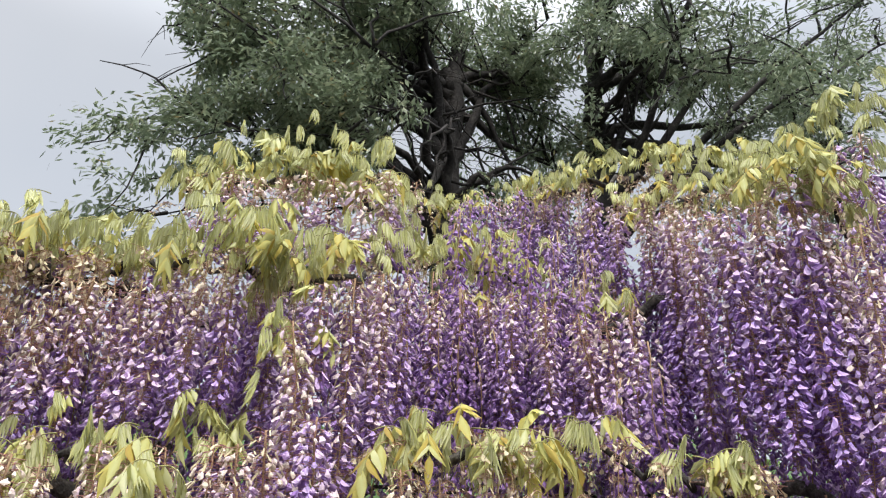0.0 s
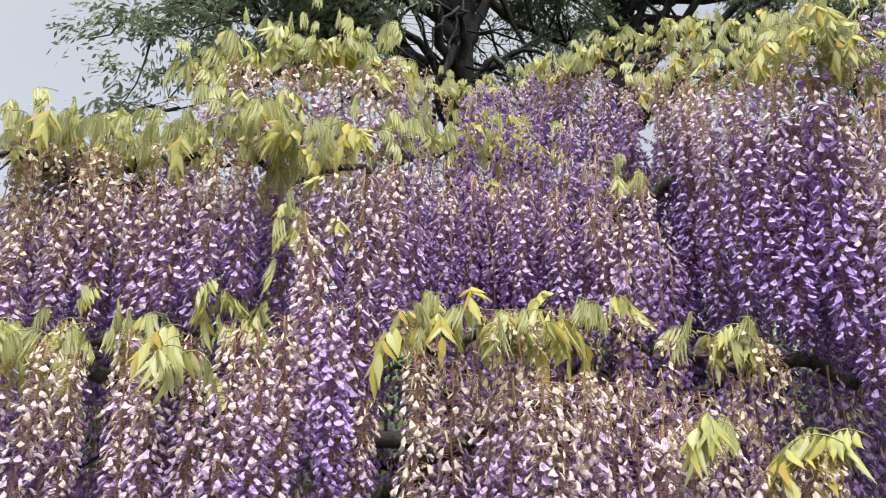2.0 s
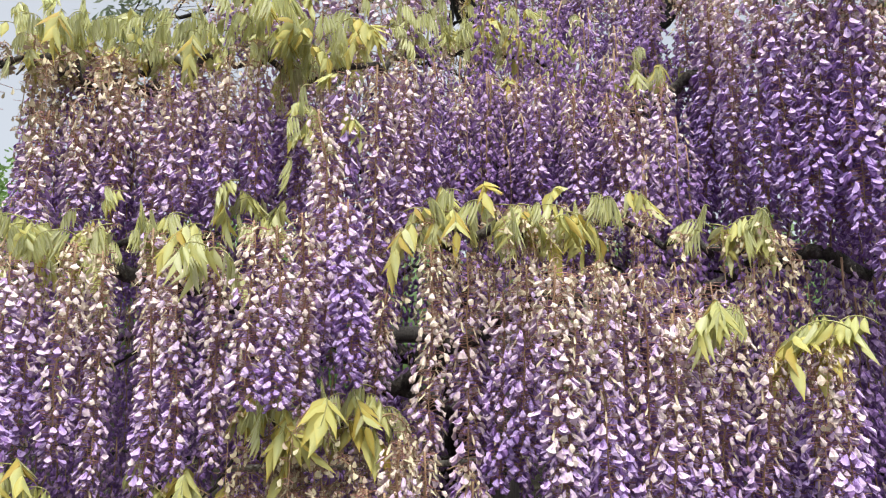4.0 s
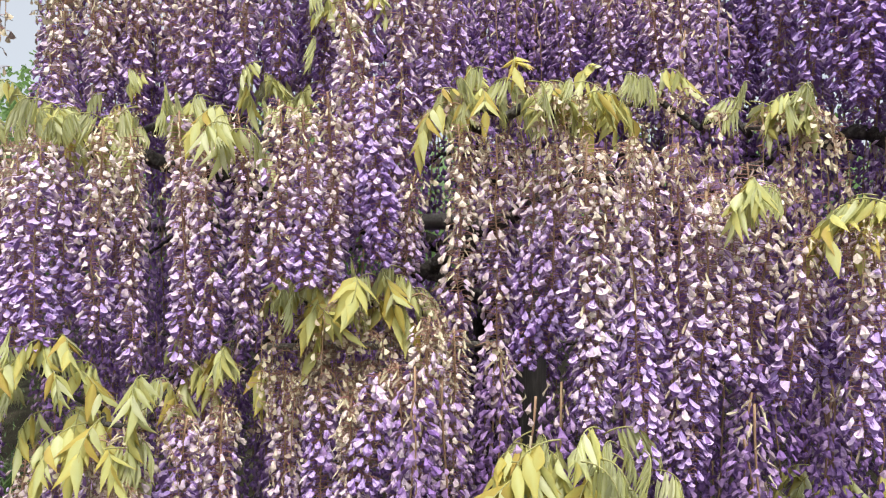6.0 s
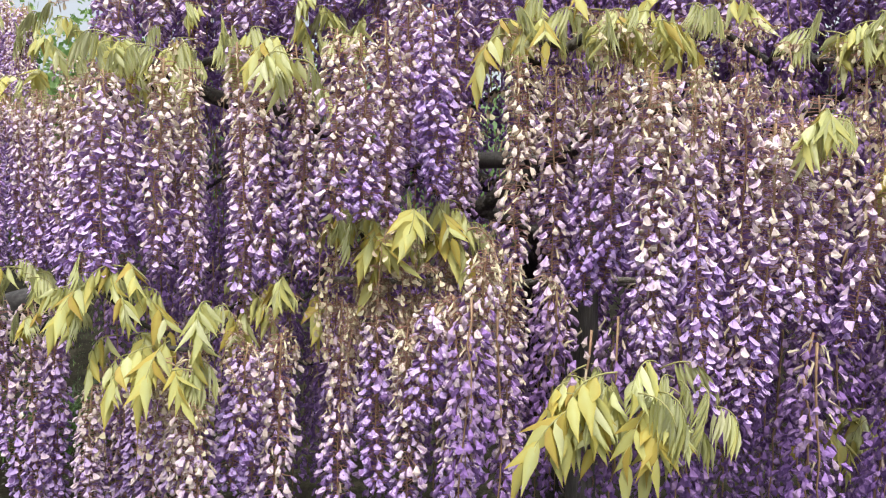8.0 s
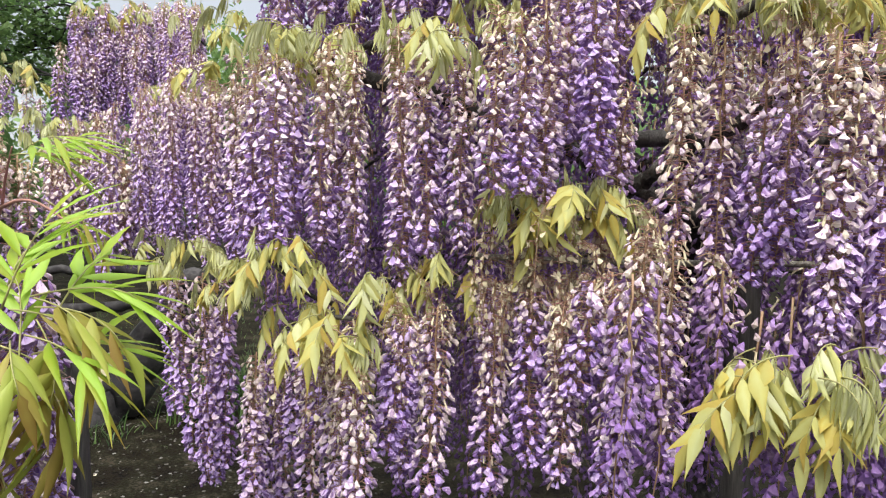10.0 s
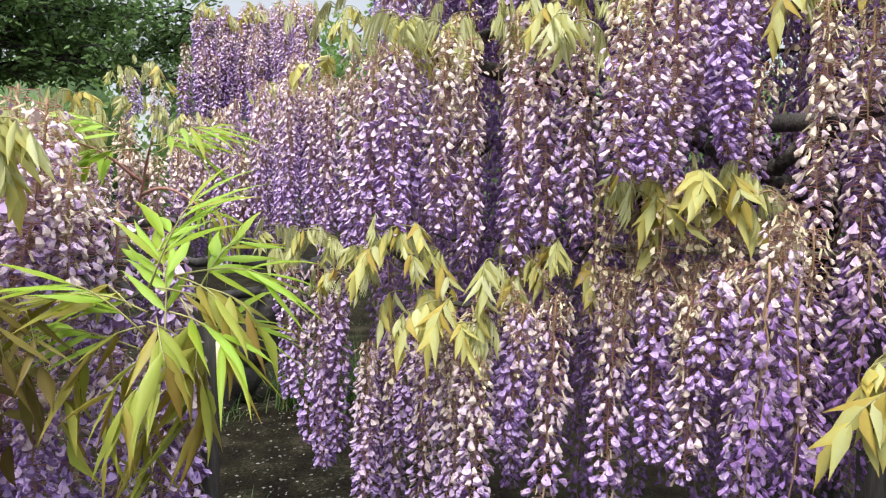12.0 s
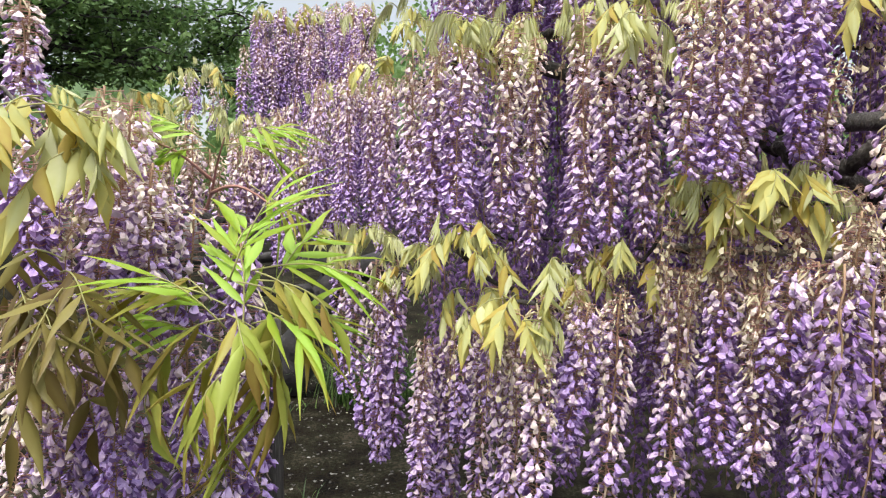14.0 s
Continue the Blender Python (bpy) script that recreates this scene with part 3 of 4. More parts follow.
LEAF_FAR_STEP = [(-1.505, 3.544, 1.975), (-1.314, 3.411, 1.945), (-1.411, 3.419, 1.775), (-0.972, 2.849, 1.7), (-0.884, 2.913, 1.669)]
LEAF_FAR_MID = [(-0.746, 3.031, 1.804), (-0.606, 2.944, 1.823), (-0.439, 2.562, 1.793), (-0.305, 2.132, 1.754)]
LEAF_UP = [(-0.317, 2.231, 1.937), (-0.173, 1.756, 1.827), (-0.043, 1.627, 1.785), (-0.014, 1.574, 1.757), (0.121, 1.598, 1.802), (0.179, 1.504, 1.787), (0.242, 1.287, 1.736)]
LEAF_GAP = [(-0.447, 2.058, 1.266), (-0.37, 1.986, 1.326), (-0.275, 1.724, 1.314)]
LEAF_EDGE = [(-1.131, 2.002, 1.618), (-1.089, 2.031, 1.649), (-1.024, 2.056, 1.629), (-0.96, 2.082, 1.609)]
LEAF_NEAR = [(-0.717, 1.027, 1.564), (-0.69, 1.038, 1.565), (-0.662, 1.048, 1.539), (-0.646, 1.059, 1.512)]
LEAF_NEAR_LOW = [(-0.721, 1.042, 1.324), (-0.666, 1.065, 1.325), (-0.651, 1.076, 1.311), (-0.705, 1.038, 1.244), (-0.648, 1.071, 1.205)]


# ---- vines ----
EYE = np.array([0.06, 0.0])


def bough(vine, line, thick, wobble=0.012, mat=BARK, name="bough", n=None, label=""):
    s = Sheet()
    pts = bent(line, n or 6 * len(line), wobble)
    girth = np.linspace(thick, thick * 0.45, len(pts)) * np.random.uniform(0.85, 1.2, len(pts))
    if thick < 0.015:
        girth *= np.minimum(1, 0.2 + 5 * np.linspace(0, 1, len(pts)))
    s.tube(pts, girth, 7, 0, 0.5, 0.12)
    return part(name, s.mesh(name, [mat]), vine, label=label)


def hang(vine, rows, fill=1, back=(0.16, 0.38), girth=1.2):
    """The clusters that were listed, and others hidden in the shade behind them."""
    for x, y, z, length, age in rows:
        raceme(vine, x, y, z + 0.03, length + 0.03, age, girth)
        away = np.array([x, y]) - EYE
        away /= np.linalg.norm(away)
        for _ in range(fill):
            d, side = dice.uniform(*back), dice.gauss(0, 0.04)
            raceme(vine, x + away[0] * d - away[1] * side, y + away[1] * d + away[0] * side, z + dice.gauss(0.0, 0.035),
                   max(0.14, length * dice.uniform(0.75, 1.0)), age + dice.gauss(-0.2, 0.12), girth)


def foliate(vine, line, count, kinds, near=False, spread=(0.03, 0.05, 0.02), scale=1.0):
    """Leaves along a shoot, facing the open side."""
    pts = bent(line, 60)
    for i in range(count):
        p = pts[min(59, int((i + dice.random()) / count * 60))]
        away = np.degrees(math.atan2(-p[1] + EYE[1], -p[0] + EYE[0]))
        place = (p[0] + dice.gauss(0, spread[0]), p[1] + dice.gauss(0, spread[1]), p[2] + dice.gauss(0, spread[2]))
        leaf(vine, place, away + dice.gauss(0, 70), dice.choice(kinds), near, scale * dice.uniform(0.8, 1.2))


def lowered(line, dz, back=0.04):
    out = []
    for x, y, z in line:
        a = np.array([x, y]) - EYE
        a /= np.linalg.norm(a)
        out.append((x + a[0] * back, y + a[1] * back, z + dz))
    return out


def vine(label):
    v = new("wisteria_vine")
    return tagged(v, label, "wisteria", "wisteria vines on the pergola")


# the old main stem behind the curtain, from the ground up to every tier
trunk = vine("gnarled old wisteria stem rising from bare earth")
bough(trunk, [(1.15, 2.15, -0.05), (1.18, 2.1, 0.5), (1.05, 2.05, 1.0), (1.0, 1.9, 1.5), (1.05, 2.1, 2.0), (1.0, 2.3, 2.4)], 0.055, label="thick twisted grey stem")
for end in ([(0.95, 1.8, 1.5), (0.8, 1.55, 1.42), (0.54, 1.5, 1.53), (0.6, 1.42, 1.475), (0.66, 1.35, 1.53), (0.73, 1.2, 1.61), (0.76, 1.12, 1.65), (0.85, 1.02, 1.655)],
            [(1.05, 2.1, 2.0), (0.6, 2.1, 2.15), (0.2, 1.95, 2.2), (-0.05, 1.9, 2.18)],
            [(0.98, 1.95, 2.05), (1.25, 1.6, 2.15), (1.5, 1.2, 2.3), (1.55, 0.95, 2.3)],
            [(0.95, 1.8, 1.5), (1.25, 1.35, 1.66), (1.42, 1.08, 1.77), (1.5, 0.98, 1.71), (1.6, 0.85, 1.72)],
            [(0.95, 1.8, 1.5), (0.5, 1.75, 1.6), (0.1, 1.75, 1.72), (-0.15, 1.95, 1.74), (-0.4, 2.5, 1.72), (-0.6, 3.0, 1.9)]):
    bough(trunk, end, 0.021, 0.007)

ALL = ("folded",) * 4 + ("opening", "opening", "bronze")
FRINGE = ("folded",) * 7 + ("opening", "bronze")
v = vine("wisteria with fading pale clusters under a fringe of young leaves")
bough(v, lowered(LEAF_MID, -0.06), 0.011)
hang(v, [(x, y, z, l, a - 0.18) for x, y, z, l, a in MIDDLE], 1, (0.07, 0.18), 0.9)
foliate(v, LEAF_MID, 340, FRINGE, spread=(0.03, 0.06, 0.03), scale=0.92)
foliate(v, LEAF_STEP, 26, ALL)
foliate(v, LEAF_SHOOT, 11, ("folded", "opening"), scale=0.8)
v = vine("wisteria crown with withered clusters and yellow-green leaves")
bough(v, lowered(LEAF_TOP, -0.05), 0.011)
hang(v, [(x, y, z, l, a - 0.25) for x, y, z, l, a in CROWN], 2, girth=1.0)
foliate(v, LEAF_TOP, 190, FRINGE, spread=(0.03, 0.06, 0.035))
v = vine("wisteria with dense long violet clusters and young leaves")
bough(v, lowered(LEAF_RIGHT, -0.06), 0.011)
hang(v, [(x, y, z, l, a - 0.26) for x, y, z, l, a in RIGHT], 1, (0.08, 0.2), 0.9)
foliate(v, LEAF_RIGHT, 230, FRINGE, spread=(0.03, 0.035, 0.03), scale=0.78)
foliate(v, LEAF_RIGHT_LOW, 60, FRINGE, spread=(0.03, 0.03, 0.03), scale=0.78)
foliate(v, LEAF_RIGHT_FAR, 32, FRINGE, scale=0.78)
v = vine("wisteria with half-faded clusters beneath a ledge of leaves")
bough(v, lowered(LEAF_LEDGE + LEAF_LEDGE_TIP[:1], -0.05), 0.011)
hang(v, MIDLOW, 1, (0.1, 0.22), 0.85)
foliate(v, LEAF_LEDGE, 19, ALL, scale=0.85)
foliate(v, LEAF_LEDGE_TIP, 12, ("folded", "opening"), scale=0.9)
v = vine("wisteria with cream and lilac clusters beneath drooping leaves")
bough(v, lowered(LEAF_SHELF + LEAF_SHELF_END, -0.05), 0.011)
hang(v, MIDLOWR, 1, (0.08, 0.2), 0.9)
foliate(v, LEAF_SHELF, 46, ALL, True, (0.02, 0.03, 0.015))
foliate(v, LEAF_SHELF_END, 13, ALL, True, (0.015, 0.02, 0.015))
foliate(v, LEAF_DROP, 6, ("opening", "folded"), True, (0.01, 0.02, 0.01))
foliate(v, LEAF_DROP_END, 8, ("opening", "bronze"), True, (0.02, 0.02, 0.02))
v = vine("low wisteria with lilac clusters and large bronze-green leaves")
bough(v, lowered(LEAF_LOW_LEFT + LEAF_LOW_FRONT[3:] + LEAF_LOW[1:], -0.04), 0.005)
bough(v, [(1.238, 1.715, 1.04), (0.996, 1.203, 1.108), (0.893, 1.049, 1.128), (0.787, 1.025, 1.135), (0.654, 1.077, 1.109)], 0.008, 0.004, TWIG, "twig", label="bare pale grey twig")
hang(v, [(x, y, z, l, a + 0.03) for x, y, z, l, a in LOWER], girth=0.95)
foliate(v, LEAF_LOW, 30, ("folded", "folded", "folded", "opening", "bronze"), True, (0.018, 0.025, 0.018), 1.0)
foliate(v, LEAF_LOW_LEFT, 26, ("folded", "opening", "bronze"), True, (0.02, 0.03, 0.018), 0.92)
foliate(v, LEAF_LOW_FRONT, 28, ("bronze", "opening", "folded"), True, (0.018, 0.02, 0.018), 0.95)
foliate(v, LEAF_FRONT, 32, ("bronze", "bronze", "opening", "folded", "folded", "folded"), True, (0.025, 0.025, 0.02), 1.1)
foliate(v, LEAF_FRONT_END, 9, ("bronze", "opening"), True, (0.02, 0.02, 0.012))
foliate(v, LEAF_GAP, 20, ("opening", "folded"))
v = vine("wisteria farther along the pergola, full of violet clusters")
bough(v, lowered(LEAF_FAR, -0.05) + lowered(LEAF_FAR_MID[1:], -0.05), 0.006)
hang(v, FARLEFT, 1, girth=0.72)
hang(v, UPLEFT, 1, girth=0.82)
# the far mound: clusters in staggered tiers under a leafy cap
for tier, (dy, dz, n) in enumerate(((0.0, 0.02, 18), (-0.05, -0.08, 18), (-0.09, -0.17, 17), (0.1, 0.06, 15))):
    for x, y, z in bent([(-1.031, 3.151, 2.091), (-0.841, 3.233, 2.146), (-0.618, 3.099, 2.128), (-0.449, 2.735, 2.045)], n):
        raceme(v, x + dice.gauss(0, 0.02), y + dy + dice.gauss(0, 0.03), z + dz + dice.gauss(0, 0.02), dice.uniform(0.28, 0.42), dice.uniform(0.12, 0.4), 0.66)
for x, y, z in bent([(-0.983, 2.796, 1.629), (-0.782, 2.686, 1.662), (-0.534, 2.527, 1.781), (-0.345, 2.163, 1.741)], 30):
    raceme(v, x + dice.gauss(0, 0.02), y + dice.gauss(0.03, 0.05), z + dice.gauss(0, 0.04), dice.uniform(0.36, 0.5), dice.uniform(0.15, 0.45), 0.7)
foliate(v, LEAF_FAR, 36, ALL)
foliate(v, LEAF_FAR_STEP, 40, ALL)
foliate(v, LEAF_FAR_MID, 36, ALL)
foliate(v, LEAF_UP, 46, ALL)
foliate(v, LEAF_EDGE, 40, ALL, spread=(0.07, 0.10, 0.035))
v = vine("wisteria with pale lilac clusters and long fresh green leaves")
bough(v, [(-1.024, 2.447, 1.283), (-0.906, 1.671, 1.345), (-0.914, 1.297, 1.6), (-0.793, 1.097, 1.585), (-0.632, 1.071, 1.512)], 0.006)
bough(v, [(-0.936, 1.73, 1.182), (-0.761, 1.403, 1.281), (-0.575, 1.198, 1.282), (-0.436, 1.087, 1.291)], 0.005)
hang(v, [(x, y, z, l, a - 0.12) for x, y, z, l, a in NEARLEFT], 1, (0.06, 0.2), 1.0)
foliate(v, LEAF_NEAR, 10, ("opening", "bronze"), True, (0.025, 0.03, 0.02), 1.25)
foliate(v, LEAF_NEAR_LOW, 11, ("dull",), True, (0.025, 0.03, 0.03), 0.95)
for x, y, z, h, tilt in ((-0.428, 1.087, 1.236, 120, -62), (-0.409, 1.088, 1.277, 60, -55), (-0.402, 1.088, 1.284, 20, -32), (-0.389, 1.087, 1.298, 0, -8), (-0.395, 1.087, 1.277, -25, 12),
                      (-0.441, 1.088, 1.235, 185, -5), (-0.456, 1.09, 1.262, 160, -35), (-0.415, 1.087, 1.257, 15, -18), (-0.442, 1.089, 1.256, 200, -20), (-0.415, 1.088, 1.263, 90, -50)):
    leaf(v, (x + dice.uniform(-0.05, 0.05), y + dice.uniform(-0.03, 0.03), z + dice.uniform(-0.03, 0.03)), h, "fresh", True, 1.05, tilt)
for x, y, z, h, tilt in ((-0.441, 1.087, 1.222, 195, 22), (-0.4, 1.084, 1.21, -20, 55), (-0.411, 1.082, 1.142, -10, 60), (-0.438, 1.083, 1.127, 190, 52), (-0.481, 1.089, 1.207, 215, 50),
                      (-0.376, 1.086, 1.292, -5, 5), (-0.387, 1.085, 1.237, 10, 25), (-0.414, 1.087, 1.243, 175, 5), (-0.429, 1.088, 1.263, 140, -25), (-0.413, 1.085, 1.209, 230, 35), (-0.452, 1.086, 1.167, 180, 30),
                      (-0.36, 1.09, 1.29, -15, 18), (-0.37, 1.08, 1.27, -30, 35), (-0.40, 1.09, 1.28, 20, -10), (-0.43, 1.1, 1.27, 200, -15), (-0.40, 1.1, 1.25, -60, 20), (-0.39, 1.09, 1.20, -15, 40)):
    leaf(v, (x + dice.uniform(-0.05, 0.05), y - 0.02, z + dice.uniform(-0.02, 0.03)), h, "olive", True, 1.0, tilt)
# a young upright shoot growing out of the lopped log
s = Sheet()
for line in ([(-0.669, 1.602, 1.357), (-0.637, 1.579, 1.419), (-0.607, 1.534, 1.482), (-0.565, 1.464, 1.534)], [(-0.637, 1.579, 1.419), (-0.581, 1.53, 1.435), (-0.514, 1.456, 1.429), (-0.422, 1.368, 1.387)],
             [(-0.627, 1.568, 1.444), (-0.681, 1.505, 1.505), (-0.733, 1.463, 1.529)]):
    s.tube(bent(line, 9), np.linspace(0.0045, 0.0016, 9), 5, 0, 0.2)
part("shoot", s.mesh("shoot", [STALK]), v)
for x, y, z, h, tilt in ((-0.61, 1.501, 1.513, 172, -6), (-0.576, 1.476, 1.521, -5, -4), (-0.598, 1.5, 1.514, 215, -12), (-0.574, 1.499, 1.521, -35, -10), (-0.636, 1.48, 1.519, 186, -14),
                         (-0.583, 1.533, 1.507, 40, -14), (-0.514, 1.457, 1.44, -15, 20)):
    leaf(v, (x, y, z), h, "fresh", True, 1.05, tilt)
leaf(v, (-0.458, 1.395, 1.415), 5, "olive", True, 0.8, 25)

# clusters added behind the curtain to darken its gaps, shade put into their colour
v = vine("inner wisteria behind the curtain with violet clusters darkened as shade")
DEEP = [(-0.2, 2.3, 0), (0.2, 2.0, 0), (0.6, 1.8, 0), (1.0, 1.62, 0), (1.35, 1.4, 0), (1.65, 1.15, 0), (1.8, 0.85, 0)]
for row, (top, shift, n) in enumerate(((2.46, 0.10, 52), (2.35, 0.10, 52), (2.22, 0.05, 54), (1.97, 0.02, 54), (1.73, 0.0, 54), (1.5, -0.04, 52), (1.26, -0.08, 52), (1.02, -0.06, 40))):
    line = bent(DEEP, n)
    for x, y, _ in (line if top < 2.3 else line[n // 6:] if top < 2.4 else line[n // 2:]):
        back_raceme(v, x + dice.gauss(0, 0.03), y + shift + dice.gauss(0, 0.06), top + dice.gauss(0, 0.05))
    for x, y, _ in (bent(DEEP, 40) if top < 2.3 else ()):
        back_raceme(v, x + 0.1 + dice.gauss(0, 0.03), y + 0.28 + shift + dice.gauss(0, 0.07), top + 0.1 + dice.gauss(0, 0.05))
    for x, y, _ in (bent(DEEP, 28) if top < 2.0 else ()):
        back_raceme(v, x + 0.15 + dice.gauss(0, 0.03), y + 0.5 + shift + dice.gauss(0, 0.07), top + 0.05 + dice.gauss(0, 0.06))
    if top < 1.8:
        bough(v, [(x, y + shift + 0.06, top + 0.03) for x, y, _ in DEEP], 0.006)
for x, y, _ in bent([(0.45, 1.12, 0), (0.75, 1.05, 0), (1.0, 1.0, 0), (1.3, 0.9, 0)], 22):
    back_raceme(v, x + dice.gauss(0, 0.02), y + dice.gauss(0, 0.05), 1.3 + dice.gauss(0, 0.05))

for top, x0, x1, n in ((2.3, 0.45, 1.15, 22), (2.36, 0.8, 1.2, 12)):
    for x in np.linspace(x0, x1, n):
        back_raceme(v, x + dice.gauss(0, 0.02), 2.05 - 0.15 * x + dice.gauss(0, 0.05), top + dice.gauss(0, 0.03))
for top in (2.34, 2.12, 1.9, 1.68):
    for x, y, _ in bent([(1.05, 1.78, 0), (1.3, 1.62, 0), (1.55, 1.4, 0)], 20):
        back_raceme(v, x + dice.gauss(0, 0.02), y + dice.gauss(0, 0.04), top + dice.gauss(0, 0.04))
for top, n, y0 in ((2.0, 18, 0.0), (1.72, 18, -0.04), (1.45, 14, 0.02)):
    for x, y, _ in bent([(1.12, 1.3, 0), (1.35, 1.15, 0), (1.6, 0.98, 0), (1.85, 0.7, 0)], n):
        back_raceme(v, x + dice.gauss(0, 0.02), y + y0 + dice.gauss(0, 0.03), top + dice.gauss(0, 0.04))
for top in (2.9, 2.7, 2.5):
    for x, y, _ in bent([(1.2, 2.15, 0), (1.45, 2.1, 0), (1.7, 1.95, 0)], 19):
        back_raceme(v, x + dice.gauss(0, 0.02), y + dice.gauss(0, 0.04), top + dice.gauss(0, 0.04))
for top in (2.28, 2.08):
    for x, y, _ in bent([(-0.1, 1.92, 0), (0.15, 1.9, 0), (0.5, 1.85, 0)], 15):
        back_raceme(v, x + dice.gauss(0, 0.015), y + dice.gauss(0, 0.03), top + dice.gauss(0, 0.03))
# pale clusters of the next bay
for x, y, _ in bent([(-1.51, 2.43, 0), (-1.2, 2.5, 0), (-0.87, 2.63, 0), (-0.61, 2.72, 0)], 30):
    raceme(v, x + dice.gauss(0, 0.02), y + dice.gauss(0, 0.05), 1.58 + dice.gauss(0, 0.06), dice.uniform(0.24, 0.36), dice.uniform(0.55, 0.85))

# bare arching stalks that have shed their flowers, against the sky
v = vine("thin arching wisteria stalks with shrivelled cream flowers")
def stalk_mesh(seed):
    """A thin arching stalk along -x with shrivelled flowers on it, one metre long before it is scaled."""
    rng = np.random.RandomState(seed)
    r, h = rng.uniform(0.25, 0.5), rng.uniform(0.7, 1.0)
    pts = bent([(0, 0, 0), (-r * 0.4, 0, 0.05), (-r * 0.85, -0.08, -0.2), (-r, -0.12, -h)], 14)
    s = Sheet()
    s.tube(pts, np.linspace(0.008, 0.004, 14), 4, 0, 0.6)
    for _ in range(52):
        p = pts[rng.randint(4, 14)] + np.array([0, 0, rng.uniform(-0.04, 0.04)])
        e = p + np.array([rng.normal(0, 0.055), rng.normal(0, 0.055), rng.uniform(-0.03, 0.015)])
        s.tube([p, e], (0.0024, 0.0035), 3, 0, 0.2, caps=False)
        if rng.uniform() < 0.7:
            s.add((HOOD * np.array([0.5, rng.uniform(0.3, 0.8), 0.9]) * 3.6) @ turn(rng.normal(0, 0.4), rng.normal(0, 0.4), rng.uniform(0, 6.28)).T + e, HOOD_F, 1, rng.uniform(0, 1))
    return s.mesh("bare_stalk", [STALK, WILTED])


STALKS = [stalk_mesh(k) for k in range(8)]


def wither(vine, line, count, size, spread=(0.02, 0.04, 0.015)):
    for p in bent(line, count):
        m = pose(p[0] + dice.gauss(0, spread[0]), p[1] + dice.gauss(0, spread[1]), p[2] + dice.gauss(0, spread[2]), 0, 0, dice.uniform(0, 360)) @ Matrix.Scale(size * dice.uniform(0.6, 1.2), 4)
        part("bare_stalk", STALKS[dice.randrange(8)], vine, m)


wither(v, [(0.05, 1.86, 2.2), (-0.05, 1.84, 2.2), (-0.17, 1.8, 2.2)], 22, 0.24)
wither(v, lowered(LEAF_LOW, -0.01, 0.0), 16, 0.2)
wither(v, lowered(LEAF_LOW, -0.08, 0.02), 20, 0.19)
wither(v, lowered(LEAF_LOW, -0.16, 0.05), 16, 0.18)
wither(v, lowered(LEAF_SHELF + LEAF_SHELF_END, -0.03, 0.0), 40, 0.17)
wither(v, lowered(LEAF_MID, -0.06, 0.0), 60, 0.15)
wither(v, lowered(LEAF_RIGHT_LOW, -0.06, 0.0), 36, 0.17)
wither(v, lowered(LEAF_RIGHT, -0.08, 0.0), 36, 0.17)
wither(v, lowered(LEAF_LEDGE, -0.04, 0.0), 22, 0.15)
wither(v, lowered(LEAF_TOP, -0.06, 0.0), 30, 0.15)
wither(v, lowered(LEAF_LOW_FRONT, -0.05, 0.0), 14, 0.15)
for x, y, z, _, _ in LOWER[5:] + MIDLOWR:
    wither(v, [(x, y, z + 0.03), (x + 0.02, y - 0.02, z + 0.01)], 2, 0.13, (0.01, 0.01, 0.01))
wither(v, [(-0.701, 1.215, 1.477), (-0.671, 1.166, 1.294), (-0.695, 1.136, 1.147)], 12, 0.17)
bough(v, [(0.2, 1.9, 2.22), (0.05, 1.88, 2.2), (-0.1, 1.82, 2.2), (-0.2, 1.8, 2.17)], 0.012)

# ---- pergola: weathered posts, a lopped log and thin rails ----
def post(x, y, height, w, label):
    s = Sheet()
    zz = np.linspace(-0.1, height, 12)
    pts = np.column_stack([x + 0.004 * np.sin(zz * 3), y + 0.004 * np.cos(zz * 4), zz])
    s.tube(pts, w, 10, 0, 0.5, 0.03)
    top = new("pergola_post", s.mesh("pergola_post", [POST_WOOD]))
    return tagged(top, label, "post", "pergola posts")


post(-0.494, 1.542, 1.15, 0.019, "slim grey weathered wooden post in the earth")
post(0.885, 1.45, 1.6, 0.036, "thick grey weathered wooden post behind the flowers")


def rail(a, b, r, label, mat=POST_WOOD):
    s = Sheet()
    s.tube(bent([a, tuple((np.array(a) + b) / 2 + (0, 0, -0.008)), b], 14, 0.0015), r, 8, 0, 0.5, 0.05)
    return tagged(new("pergola_rail", s.mesh("pergola_rail", [mat])), label, "rail", "pergola rails")


rail((0.3, 1.46, 1.33), (1.2, 1.36, 1.33), 0.007, "thin pale bamboo rail tied across the post", TWIG)
rail((-0.5, 3.07, 1.6), (0.885, 1.47, 1.59), 0.02, "long grey wooden pergola rail carrying the vines")

log = new("lopped_log")
tagged(log, "lopped grey wisteria log with a pale cut stub", "log")
bough(log, [(-1.167, 1.715, 1.313), (-0.941, 1.612, 1.342), (-0.771, 1.546, 1.357), (-0.653, 1.573, 1.36), (-0.58, 1.613, 1.366)], 0.024, 0.003)
s = Sheet()
s.tube([(-0.669, 1.548, 1.29), (-0.671, 1.544, 1.325), (-0.67, 1.543, 1.37)], (0.014, 0.016, 0.013), 9, 0, 0.5, 0.06)
part("cut_stub", s.mesh("cut_stub", [CUT_WOOD]), log, label="pale sawn stub")

